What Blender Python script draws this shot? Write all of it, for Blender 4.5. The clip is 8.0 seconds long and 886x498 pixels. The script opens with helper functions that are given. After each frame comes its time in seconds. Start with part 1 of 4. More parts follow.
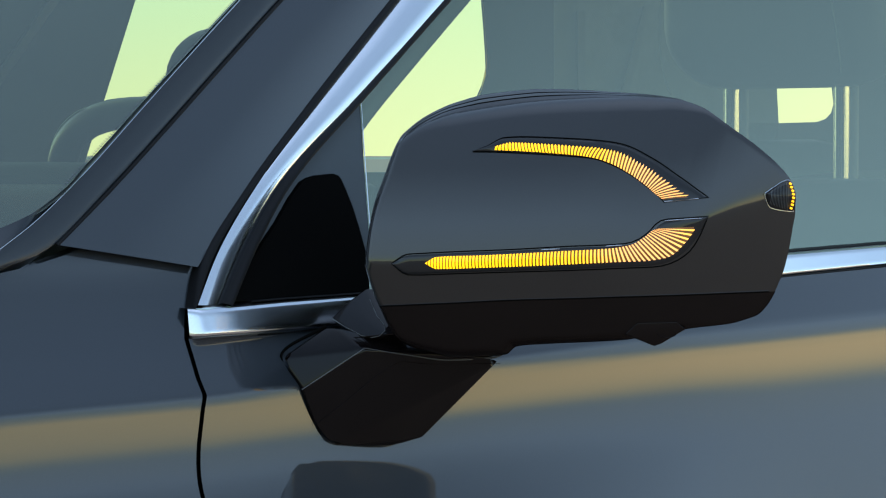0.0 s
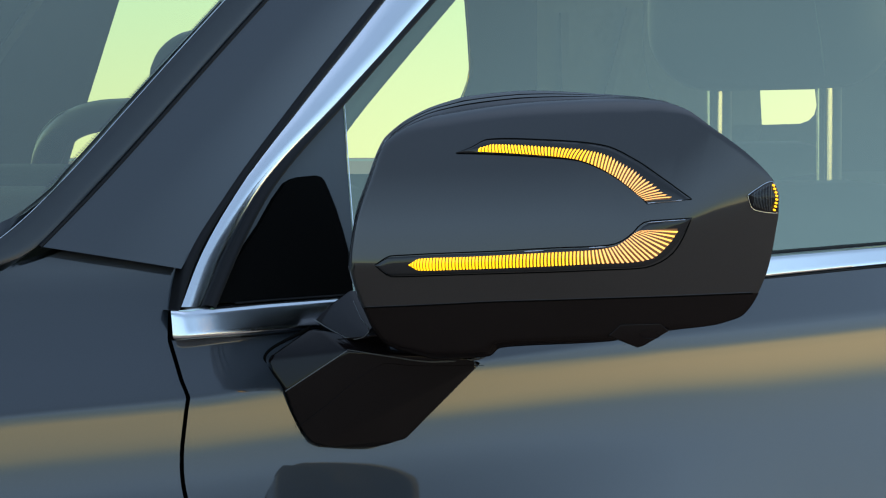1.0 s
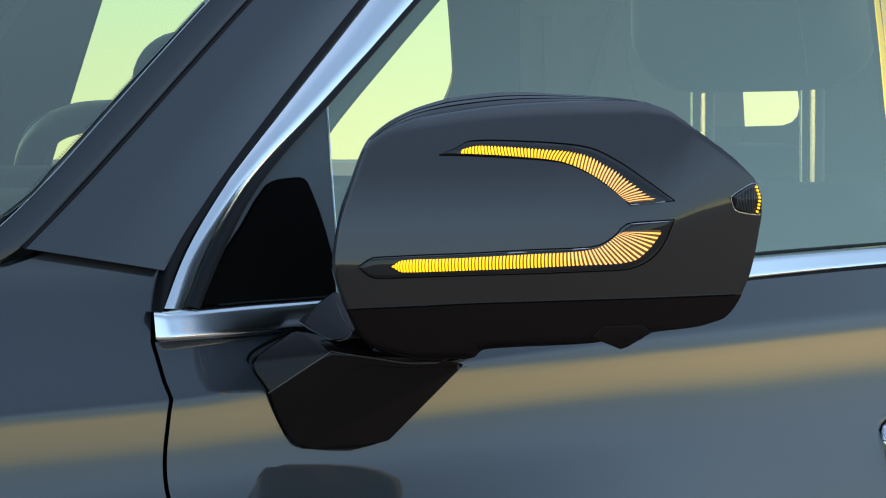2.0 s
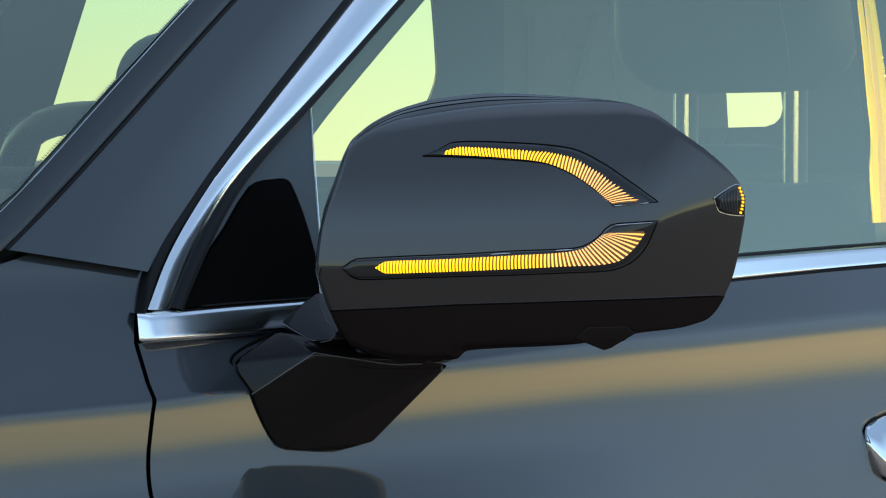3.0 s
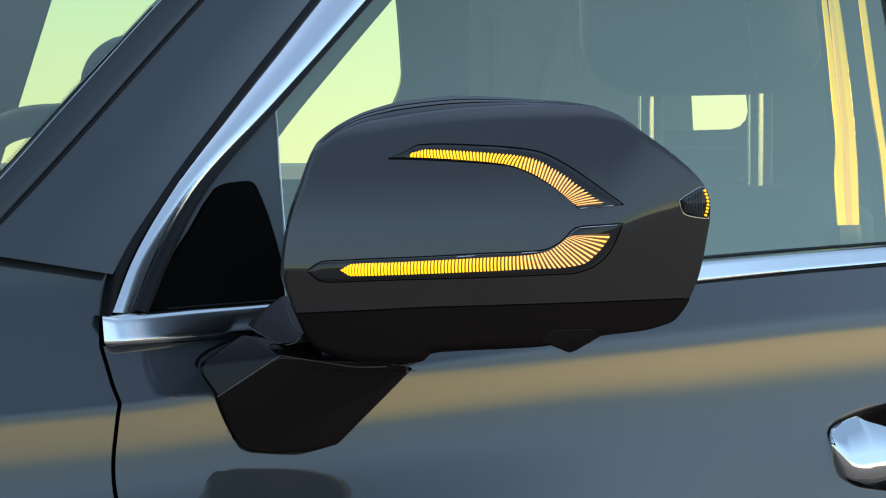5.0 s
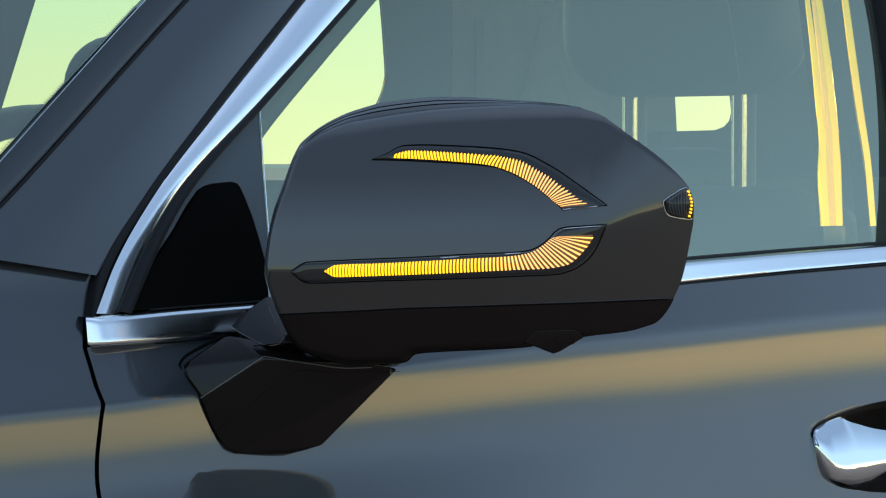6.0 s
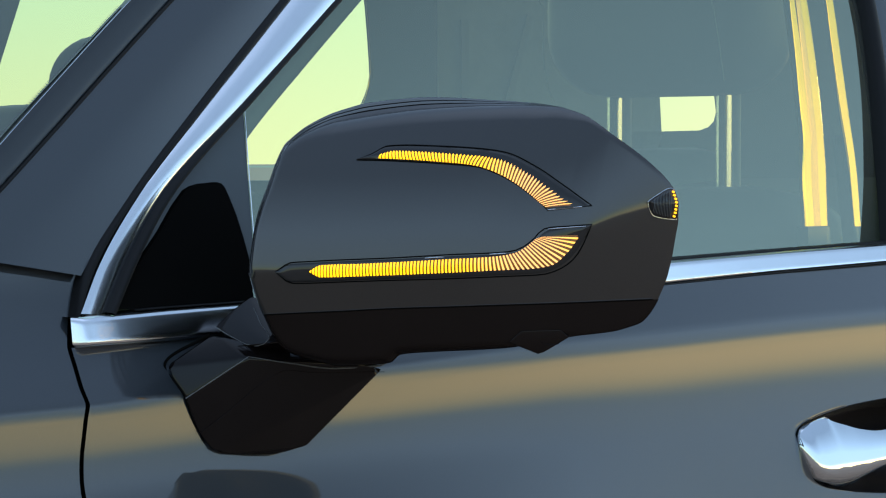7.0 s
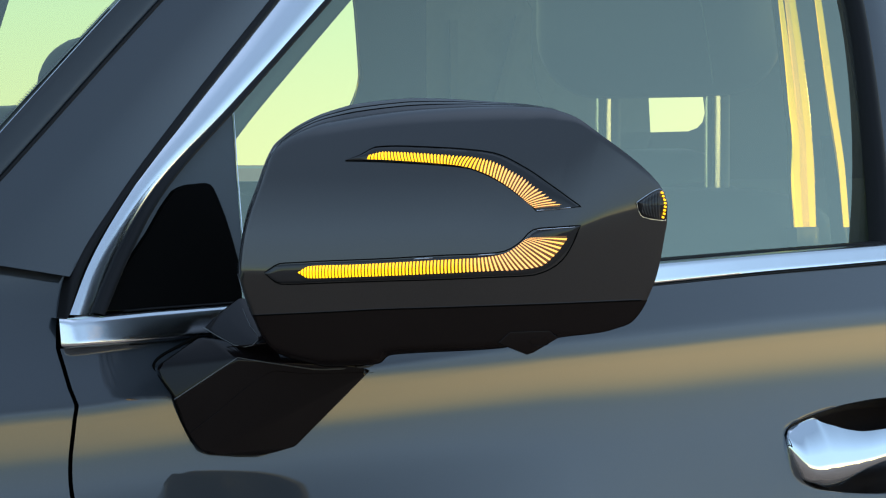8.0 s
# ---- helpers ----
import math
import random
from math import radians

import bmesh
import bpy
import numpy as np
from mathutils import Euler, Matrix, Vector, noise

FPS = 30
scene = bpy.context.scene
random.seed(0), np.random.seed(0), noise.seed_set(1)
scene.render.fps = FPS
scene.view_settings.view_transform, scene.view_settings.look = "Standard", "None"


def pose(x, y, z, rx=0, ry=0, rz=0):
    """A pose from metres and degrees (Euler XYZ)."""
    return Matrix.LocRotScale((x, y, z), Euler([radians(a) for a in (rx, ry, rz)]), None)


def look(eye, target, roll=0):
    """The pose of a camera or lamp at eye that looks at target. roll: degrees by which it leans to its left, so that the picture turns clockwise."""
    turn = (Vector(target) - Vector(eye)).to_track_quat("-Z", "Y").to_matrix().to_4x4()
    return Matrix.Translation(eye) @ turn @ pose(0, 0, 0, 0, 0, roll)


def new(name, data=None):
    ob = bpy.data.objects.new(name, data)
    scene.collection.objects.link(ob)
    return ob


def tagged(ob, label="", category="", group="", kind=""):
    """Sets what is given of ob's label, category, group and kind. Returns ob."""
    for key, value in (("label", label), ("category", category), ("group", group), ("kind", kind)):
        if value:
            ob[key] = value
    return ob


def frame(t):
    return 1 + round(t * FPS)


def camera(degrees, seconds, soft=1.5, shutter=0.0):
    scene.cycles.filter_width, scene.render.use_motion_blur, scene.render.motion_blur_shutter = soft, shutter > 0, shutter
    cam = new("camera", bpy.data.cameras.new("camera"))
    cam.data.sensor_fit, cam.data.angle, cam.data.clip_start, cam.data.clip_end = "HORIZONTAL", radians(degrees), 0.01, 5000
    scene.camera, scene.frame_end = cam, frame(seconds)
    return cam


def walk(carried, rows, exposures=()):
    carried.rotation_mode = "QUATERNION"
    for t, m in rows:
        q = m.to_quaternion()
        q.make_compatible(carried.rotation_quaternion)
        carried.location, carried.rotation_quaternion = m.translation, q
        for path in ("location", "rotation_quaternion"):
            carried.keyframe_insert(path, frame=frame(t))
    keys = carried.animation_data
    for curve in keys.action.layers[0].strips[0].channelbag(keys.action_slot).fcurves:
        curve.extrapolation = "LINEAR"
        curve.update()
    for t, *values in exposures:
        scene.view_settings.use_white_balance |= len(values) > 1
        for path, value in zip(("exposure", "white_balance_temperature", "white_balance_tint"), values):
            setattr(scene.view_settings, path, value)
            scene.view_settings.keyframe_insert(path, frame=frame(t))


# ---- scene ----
cam = camera(16.0, 8.0, soft=1.15)
EYE, TILT = 1.2, -1.705
# seconds, degrees turned to the right, degrees turned up
PAN = [
    (0.0, 0.0, 0.0), (0.5, 0.158, 0.015), (1.0, 0.301, 0.031), (1.5, 0.455, 0.046),
    (3.0, 0.907, 0.081), (3.5, 1.059, 0.086), (4.0, 1.213, 0.098), (4.5, 1.378, 0.114),
    (6.0, 1.833, 0.145), (6.5, 1.975, 0.148), (7.0, 2.109, 0.150), (7.5, 2.224, 0.163), (8.0, 2.311, 0.166),
]
walk(cam, [(t, pose(0, 0, EYE, 90 + TILT + up, 0, -right)) for t, right, up in PAN])

# ---- sky, sun, exposure ----
SUN_AZ, SUN_EL = (0.45, 0.89), 2.0
scene.view_settings.exposure = 0.17


def build_world():
    world = bpy.data.worlds.new("dusk_sky")
    scene.world = world
    world.use_nodes = True
    nt = world.node_tree
    nt.nodes.clear()
    n, l = nt.nodes.new, nt.links.new
    out, bg = n("ShaderNodeOutputWorld"), n("ShaderNodeBackground")
    coord, sep = n("ShaderNodeTexCoord"), n("ShaderNodeSeparateXYZ")
    l(coord.outputs["Generated"], sep.inputs[0])
    # sky by elevation, away from the sunset
    ramp = n("ShaderNodeValToRGB")
    els = ramp.color_ramp.elements
    stops = [(0.0, (1.14, 1.16, 0.66)), (0.05, (0.88, 1.14, 0.80)), (0.10, (0.74, 1.02, 0.96)), (0.16, (0.65, 0.93, 1.16)), (0.34, (0.62, 0.92, 1.28)), (0.6, (0.27, 0.40, 0.59)), (0.84, (0.29, 0.42, 0.63)), (1.0, (0.58, 0.76, 1.06))]
    els[0].position, els[0].color = 0.0, (*stops[0][1], 1)
    els[1].position, els[1].color = 1.0, (*stops[-1][1], 1)
    for p, c in stops[1:-1]:
        els.new(p).color = (*c, 1)
    l(sep.outputs["Z"], ramp.inputs[0])
    # warm glow low over the horizon, strongest toward the sunset
    dot = n("ShaderNodeVectorMath")
    dot.operation = "DOT_PRODUCT"
    dot.inputs[1].default_value = (0.995, 0.10, 0.0)
    l(coord.outputs["Generated"], dot.inputs[0])
    az = n("ShaderNodeMapRange")
    az.inputs["From Min"].default_value, az.inputs["From Max"].default_value = 0.2, 1.0
    l(dot.outputs["Value"], az.inputs["Value"])
    low = n("ShaderNodeMapRange")
    low.interpolation_type = "SMOOTHSTEP"
    low.inputs["From Min"].default_value, low.inputs["From Max"].default_value = 0.15, 0.0
    l(sep.outputs["Z"], low.inputs["Value"])
    mul = n("ShaderNodeMath")
    mul.operation = "MULTIPLY"
    l(az.outputs[0], mul.inputs[0]), l(low.outputs[0], mul.inputs[1])
    mix = n("ShaderNodeMix")
    mix.data_type = "RGBA"
    l(mul.outputs[0], mix.inputs["Factor"])
    l(ramp.outputs[0], mix.inputs[6])
    mix.inputs[7].default_value = (3.0, 2.32, 1.18, 1)
    # real scattering sky on top of the haze
    sky = n("ShaderNodeTexSky")
    sky.sky_type, sky.sun_disc = "NISHITA", False
    sky.sun_elevation, sky.sun_rotation = radians(SUN_EL), math.atan2(SUN_AZ[0], SUN_AZ[1])
    dim = n("ShaderNodeMix")
    dim.data_type, dim.blend_type = "RGBA", "ADD"
    dim.inputs["Factor"].default_value = 0.01
    l(mix.outputs[2], dim.inputs[6]), l(sky.outputs[0], dim.inputs[7])
    l(dim.outputs[2], bg.inputs[0])
    bg.inputs[1].default_value = 1.0
    l(bg.outputs[0], out.inputs[0])


build_world()
sun = new("sun", bpy.data.lights.new("sun", "SUN"))
sun.data.energy, sun.data.angle, sun.data.color = 0.5, radians(4), (1.0, 0.62, 0.22)
sun.matrix_world = look((SUN_AZ[0] * 50, SUN_AZ[1] * 50, 50 * math.tan(radians(SUN_EL))), (0, 0, 0))


# ---- materials ----
def material(name, base, rough=0.5, metal=0.0, coat=0.0, grain=0.0, scale=40.0, bump=0.0, coat_rough=0.03, spec=0.5, stain=0.0, coat_ior=1.5):
    """A principled surface with colour grain, broad stains and fine relief."""
    m = bpy.data.materials.new(name)
    m.use_nodes = True
    nt = m.node_tree
    b = nt.nodes["Principled BSDF"]
    n, l = nt.nodes.new, nt.links.new
    b.inputs["Base Color"].default_value = (*base, 1)
    b.inputs["Roughness"].default_value, b.inputs["Metallic"].default_value = rough, metal
    b.inputs["Coat Weight"].default_value, b.inputs["Coat Roughness"].default_value = coat, coat_rough
    b.inputs["Specular IOR Level"].default_value, b.inputs["Coat IOR"].default_value = spec, coat_ior
    coord = n("ShaderNodeTexCoord")
    if grain or stain:
        fine, broad = n("ShaderNodeTexNoise"), n("ShaderNodeTexNoise")
        fine.inputs["Scale"].default_value, broad.inputs["Scale"].default_value = scale, scale * 0.06
        fine.inputs["Detail"].default_value, broad.inputs["Detail"].default_value = 4, 5
        l(coord.outputs["Object"], fine.inputs[0]), l(coord.outputs["Object"], broad.inputs[0])
        add = n("ShaderNodeMath")
        add.operation = "MULTIPLY_ADD"
        add.inputs[1].default_value, add.inputs[2].default_value = 2 * grain, 1 - grain
        l(fine.outputs[0], add.inputs[0])
        add2 = n("ShaderNodeMath")
        add2.operation = "MULTIPLY_ADD"
        add2.inputs[1].default_value, add2.inputs[2].default_value = 2 * stain, -stain
        l(broad.outputs[0], add2.inputs[0])
        tot = n("ShaderNodeMath")
        l(add.outputs[0], tot.inputs[0]), l(add2.outputs[0], tot.inputs[1])
        sc = n("ShaderNodeVectorMath")
        sc.operation = "SCALE"
        sc.inputs[0].default_value = base
        l(tot.outputs[0], sc.inputs["Scale"]), l(sc.outputs[0], b.inputs["Base Color"])
    if bump:
        t, bn = n("ShaderNodeTexNoise"), n("ShaderNodeBump")
        t.inputs["Scale"].default_value, t.inputs["Detail"].default_value = scale, 3
        bn.inputs["Strength"].default_value, bn.inputs["Distance"].default_value = bump, 0.001
        l(coord.outputs["Object"], t.inputs[0]), l(t.outputs[0], bn.inputs["Height"]), l(bn.outputs[0], b.inputs["Normal"])
    return m


def pane(name, tint, ior=1.45, haze=0.0, plain=False):
    """Thin tinted glass: see-through, with Fresnel gloss."""
    m = bpy.data.materials.new(name)
    m.use_nodes = True
    nt = m.node_tree
    nt.nodes.clear()
    n, l = nt.nodes.new, nt.links.new
    out, mix, fr = n("ShaderNodeOutputMaterial"), n("ShaderNodeMixShader"), n("ShaderNodeFresnel")
    tr, gl = n("ShaderNodeBsdfTransparent"), n("ShaderNodeBsdfGlossy")
    tr.inputs[0].default_value = (*tint, 1)
    gl.inputs["Roughness"].default_value = 0.01
    gl.inputs["Color"].default_value = (0.86, 1.0, 0.82, 1)
    fr.inputs[0].default_value = ior
    gloss = fr.outputs[0]
    if plain:
        lw, low = n("ShaderNodeLayerWeight"), n("ShaderNodeMath")
        lw.inputs[0].default_value, low.operation, low.inputs[1].default_value = 0.35, "MULTIPLY", 0.25
        l(lw.outputs["Facing"], low.inputs[0])
        gloss = low.outputs[0]
    dust, mix2 = n("ShaderNodeBsdfDiffuse"), n("ShaderNodeMixShader")
    dust.inputs[0].default_value = (0.5, 0.52, 0.5, 1)
    mix2.inputs[0].default_value = haze
    l(tr.outputs[0], mix2.inputs[1]), l(dust.outputs[0], mix2.inputs[2])
    l(gloss, mix.inputs[0]), l(mix2.outputs[0], mix.inputs[1]), l(gl.outputs[0], mix.inputs[2])
    l(mix.outputs[0], out.inputs[0])
    return m


def led(name, stops, strength):
    """A lit light guide; its colour changes along the car's width by stops (place, colour)."""
    m = bpy.data.materials.new(name)
    m.use_nodes = True
    nt = m.node_tree
    b = nt.nodes["Principled BSDF"]
    n, l = nt.nodes.new, nt.links.new
    coord, sep, mr, ramp = n("ShaderNodeTexCoord"), n("ShaderNodeSeparateXYZ"), n("ShaderNodeMapRange"), n("ShaderNodeValToRGB")
    l(coord.outputs["Object"], sep.inputs[0]), l(sep.outputs["X"], mr.inputs["Value"])
    u0, u1 = stops[0][0], stops[-1][0]
    mr.inputs["From Min"].default_value, mr.inputs["From Max"].default_value = u0, u1
    els = ramp.color_ramp.elements
    els[0].color, els[1].color = (*stops[0][1], 1), (*stops[-1][1], 1)
    for u, c in stops[1:-1]:
        els.new((u - u0) / (u1 - u0)).color = (*c, 1)
    l(mr.outputs[0], ramp.inputs[0])
    b.inputs["Base Color"].default_value = (0.05, 0.03, 0.01, 1)
    b.inputs["Roughness"].default_value = 0.3
    l(ramp.outputs[0], b.inputs["Emission Color"])
    b.inputs["Emission Strength"].default_value = strength
    return m


PAINT = material("dark_blue_grey_paint", (0.018, 0.025, 0.034), rough=0.5, metal=0.35, coat=1.0, coat_rough=0.02, coat_ior=1.68, grain=0.12, scale=900)
CAP_PAINT = material("dark_grey_cap_paint", (0.021, 0.0195, 0.020), rough=0.5, metal=0.6, coat=1.0, coat_rough=0.085, coat_ior=1.66, grain=0.12, scale=900)
GLOSS_BLACK = material("gloss_black_plastic", (0.008, 0.006, 0.0065), rough=0.10, grain=0.1, scale=60, spec=0.42)
FOOT_BLACK = material("satin_black_foot", (0.0065, 0.005, 0.0055), rough=0.12, grain=0.1, scale=60, spec=0.26)
LOWER_PLASTIC = material("dark_lower_plastic", (0.010, 0.0065, 0.006), rough=0.22, grain=0.1, scale=80, spec=0.22)
RIM_PLASTIC = material("grey_rim_plastic", (0.11, 0.115, 0.12), rough=0.25, grain=0.08, scale=120, spec=0.5)
RUBBER = material("black_rubber", (0.008, 0.008, 0.009), rough=0.55, grain=0.15, scale=200, spec=0.2)
CUP_BLACK = material("dark_cup_plastic", (0.016, 0.012, 0.011), rough=0.22, grain=0.1, scale=150)
HANDLE_CHROME = material("bright_chrome", (0.77, 0.82, 0.87), rough=0.05, metal=1.0, grain=0.02, scale=50)
CHROME = material("satin_chrome", (0.86, 0.89, 0.93), rough=0.17, metal=1.0, grain=0.03, scale=50)
MOULDING = material("slate_moulding", (0.026, 0.032, 0.040), rough=0.30, grain=0.08, scale=120, spec=0.55)
TRIM_GREY = material("grey_belt_webbing", (0.22, 0.24, 0.24), rough=0.7, grain=0.15, scale=500, bump=0.1)
SAIL = material("grey_corner_panel", (0.075, 0.090, 0.10), rough=0.14, grain=0.05, scale=90)
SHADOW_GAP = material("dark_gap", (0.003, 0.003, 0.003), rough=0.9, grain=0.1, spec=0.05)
LEATHER = material("dark_grey_leather", (0.075, 0.085, 0.09), rough=0.5, grain=0.15, scale=300, bump=0.15, stain=0.1)
DASH = material("soft_dash_plastic", (0.040, 0.046, 0.050), rough=0.6, grain=0.15, scale=400, bump=0.2)
# sunset yellow on the pillar trim is put into these two base colours
SUNLIT_TRIM = material("sunlit_yellow_trim", (0.97, 0.66, 0.001), rough=0.10, metal=1.0, grain=0.06, scale=50)
SUNLIT_TRIM_PALE = material("sunlit_pale_trim", (0.92, 0.58, 0.14), rough=0.18, metal=1.0, grain=0.06, scale=50)
LINING = material("interior_lining", (0.10, 0.115, 0.12), rough=0.85, grain=0.15, scale=200, bump=0.1, stain=0.15)
SMOKED = material("smoked_lens", (0.022, 0.022, 0.024), rough=0.06, grain=0.05)
WHEEL_LEATHER = material("smooth_wheel_leather", (0.045, 0.052, 0.055), rough=0.38, coat=0.6, coat_rough=0.22, grain=0.12, scale=400, bump=0.08)
# pale colour that stands in for the highlight on the wheel rim
WHEEL_HIGHLIGHT = material("pale_wheel_highlight", (0.62, 0.64, 0.58), rough=0.45, grain=0.06, scale=300)
MIRROR_GLASS = material("mirror_glass", (0.85, 0.87, 0.88), rough=0.005, metal=1.0)
TYRE = material("tyre_rubber", (0.02, 0.02, 0.02), rough=0.8, grain=0.2, scale=90, bump=0.3)
RIM = material("alloy_rim", (0.35, 0.36, 0.38), rough=0.3, metal=1.0, grain=0.05)
GROUND = material("dry_brown_gravel", (0.44, 0.28, 0.19), rough=0.85, grain=0.35, scale=6.0, bump=0.4, stain=0.25)
SIDE_LINING = material("pale_side_lining", (0.26, 0.285, 0.27), rough=0.85, grain=0.15, scale=200, bump=0.1, stain=0.25)
HILL = material("hazy_hill", (0.42, 0.46, 0.36), rough=0.95, grain=0.2, scale=0.02, stain=0.2)
SIDE_GLASS = pane("side_window_glass", (0.75, 0.85, 0.57), 2.5, 0.09)
REAR_GLASS = pane("rear_window_glass", (0.78, 0.79, 0.74), plain=True)
SCREEN_GLASS = pane("windscreen_glass", (0.68, 0.80, 0.54), 1.8, 0.14)
GLOW = ((0.17, (1.0, 0.52, 0.003)), (0.205, (1.0, 0.50, 0.02)), (0.228, (0.82, 0.40, 0.14)), (0.247, (0.86, 0.42, 0.13)), (0.262, (1.0, 0.50, 0.02)))
AMBER = led("amber_light_guide", GLOW, 2.0)
AMBER_DEEP = led("dim_light_guide", ((0.17, (0.75, 0.30, 0.002)), (0.215, (0.62, 0.26, 0.03)), (0.262, (0.50, 0.24, 0.13))), 0.24)
AMBER_LED = led("amber_diode", ((0.0, (1.0, 0.50, 0.01)), (1.0, (1.0, 0.50, 0.01))), 2.0)


# ---- mesh helpers ----
def spline(xs, ys, x):
    """Smooth monotone interpolation through knots."""
    xs, ys, x = np.array(xs, float), np.array(ys, float), np.asarray(x, float)
    h = np.diff(xs)
    d = np.diff(ys) / h
    m = np.zeros(len(xs))
    m[0], m[-1] = d[0], d[-1]
    for i in range(1, len(xs) - 1):
        if d[i - 1] * d[i] > 0:
            w1, w2 = 2 * h[i] + h[i - 1], h[i] + 2 * h[i - 1]
            m[i] = (w1 + w2) / (w1 / d[i - 1] + w2 / d[i])
    i = np.clip(np.searchsorted(xs, x) - 1, 0, len(xs) - 2)
    t = np.clip((x - xs[i]) / h[i], 0, 1)
    return (2 * t**3 - 3 * t**2 + 1) * ys[i] + (t**3 - 2 * t**2 + t) * h[i] * m[i] + (-2 * t**3 + 3 * t**2) * ys[i + 1] + (t**3 - t**2) * h[i] * m[i + 1]


def curve(points, n):
    """n points spread along a smooth curve through the given points."""
    p = np.array(points, float)
    d = np.r_[0, np.cumsum(np.linalg.norm(np.diff(p, axis=0), axis=1))]
    t = np.linspace(0, d[-1], n)
    return np.stack([spline(d, p[:, k], t) for k in range(p.shape[1])], 1)


def part(name, verts, faces, mat, parent, label="", smooth=True, sharp=40):
    me = bpy.data.meshes.new(name)
    me.from_pydata([tuple(map(float, v)) for v in verts], [], faces)
    bm = bmesh.new()
    bm.from_mesh(me)
    bmesh.ops.recalc_face_normals(bm, faces=bm.faces)
    for e in bm.edges:
        if len(e.link_faces) == 2 and e.calc_face_angle(0) > radians(sharp):
            e.smooth = False
    for f in bm.faces:
        f.smooth = smooth
    bm.to_mesh(me)
    bm.free()
    me.materials.append(mat)
    ob = new(name, me)
    ob.parent = parent
    return tagged(ob, label=label)


def grid_faces(n, m, close=False, base=0):
    f = []
    for i in range(n - 1):
        for j in range(m - 1 + (1 if close else 0)):
            k = (j + 1) % m
            f.append((base + i * m + j, base + i * m + k, base + (i + 1) * m + k, base + (i + 1) * m + j))
    return f


def sheet(name, g, mat, parent, label="", thick=None, sharp=40):
    """A grid of points as a surface; thick is a vector by which its back lies off."""
    g = np.array(g, float)
    n, m = g.shape[:2]
    v, f = list(g.reshape(-1, 3)), grid_faces(n, m)
    if thick is not None:
        off = n * m
        v += list(g.reshape(-1, 3) + np.array(thick))
        f += [tuple(off + i for i in reversed(q)) for q in grid_faces(n, m)]
        ring = [i * m for i in range(n)] + [(n - 1) * m + j for j in range(1, m)] + [i * m + m - 1 for i in range(n - 2, -1, -1)] + [j for j in range(m - 2, 0, -1)]
        f += [(ring[i], ring[(i + 1) % len(ring)], off + ring[(i + 1) % len(ring)], off + ring[i]) for i in range(len(ring))]
    return part(name, v, f, mat, parent, label, sharp=sharp)


def tube(name, path, radius, mat, parent, label="", sides=12, flat=1.0):
    """A round bar along a path; radius is a number or one for each point."""
    p = np.array(path, float)
    r = np.broadcast_to(np.array(radius, float), (len(p),))
    tang = np.gradient(p, axis=0)
    tang /= np.linalg.norm(tang, axis=1)[:, None]
    ref = np.array((0.0, 0.0, 1.0)) if abs(tang[:, 2]).mean() < 0.8 else np.array((1.0, 0.0, 0.0))
    v = []
    for q, t, rr in zip(p, tang, r):
        a = np.cross(t, ref)
        a /= np.linalg.norm(a)
        b = np.cross(a, t)
        for k in range(sides):
            w = 2 * math.pi * k / sides
            v.append(q + rr * (math.cos(w) * a + flat * math.sin(w) * b))
    f = grid_faces(len(p), sides, True)
    f += [tuple(range(sides)), tuple(reversed(range((len(p) - 1) * sides, len(p) * sides)))]
    return part(name, v, f, mat, parent, label)


def strip(name, a, b, mat, parent, label="", proud=0.006, n=60, across=9, power=3.0, tilt=0.0, nose=0.0, deep=0.012, swell=None):
    """A rounded bar between two edge curves, standing proud outward (along x); tilt and swell may change along it (places, values)."""
    a, b = curve(a, n), curve(b, n)
    lean = np.interp(a[:, 1], *tilt) if isinstance(tilt, tuple) else tilt
    crown_by = 1.0 if swell is None else np.interp(a[:, 1], *swell)
    g = []
    for w in np.linspace(0, 1, across):
        lift = proud * crown_by * (1 - abs(2 * w - 1) ** power) + lean * (w - 0.5)
        row = a + (b - a) * w
        if nose:
            x = np.clip((row[:, 1] - row[0, 1]) / nose, 0.0, 1.0)
            lift = lift * np.sqrt(1 - (1 - x) ** 2)
        row = row + np.outer(lift, (1.0, 0, 0))
        g.append(row)
    first, last = g[0] + np.array((-deep, 0, 0)), g[-1] + np.array((-deep, 0, 0))
    return sheet(name, [first] + g + [last], mat, parent, label, sharp=50)


def block(name, lo, hi, mat, parent, label="", bevel=0.01, turn=0.0, segs=3):
    me = bpy.data.meshes.new(name)
    bm = bmesh.new()
    bmesh.ops.create_cube(bm, size=1)
    size, mid = np.array(hi) - np.array(lo), (np.array(hi) + np.array(lo)) / 2
    for v in bm.verts:
        v.co = Vector(np.array(v.co) * size)
    bmesh.ops.bevel(bm, geom=list(bm.edges), offset=bevel, segments=segs, profile=0.5, affect="EDGES")
    bmesh.ops.rotate(bm, verts=bm.verts, matrix=Matrix.Rotation(radians(turn), 3, "X"))
    bmesh.ops.translate(bm, verts=bm.verts, vec=Vector(mid))
    for f in bm.faces:
        f.smooth = True
    bm.to_mesh(me)
    bm.free()
    me.materials.append(mat)
    ob = new(name, me)
    ob.parent = parent
    return tagged(ob, label=label)


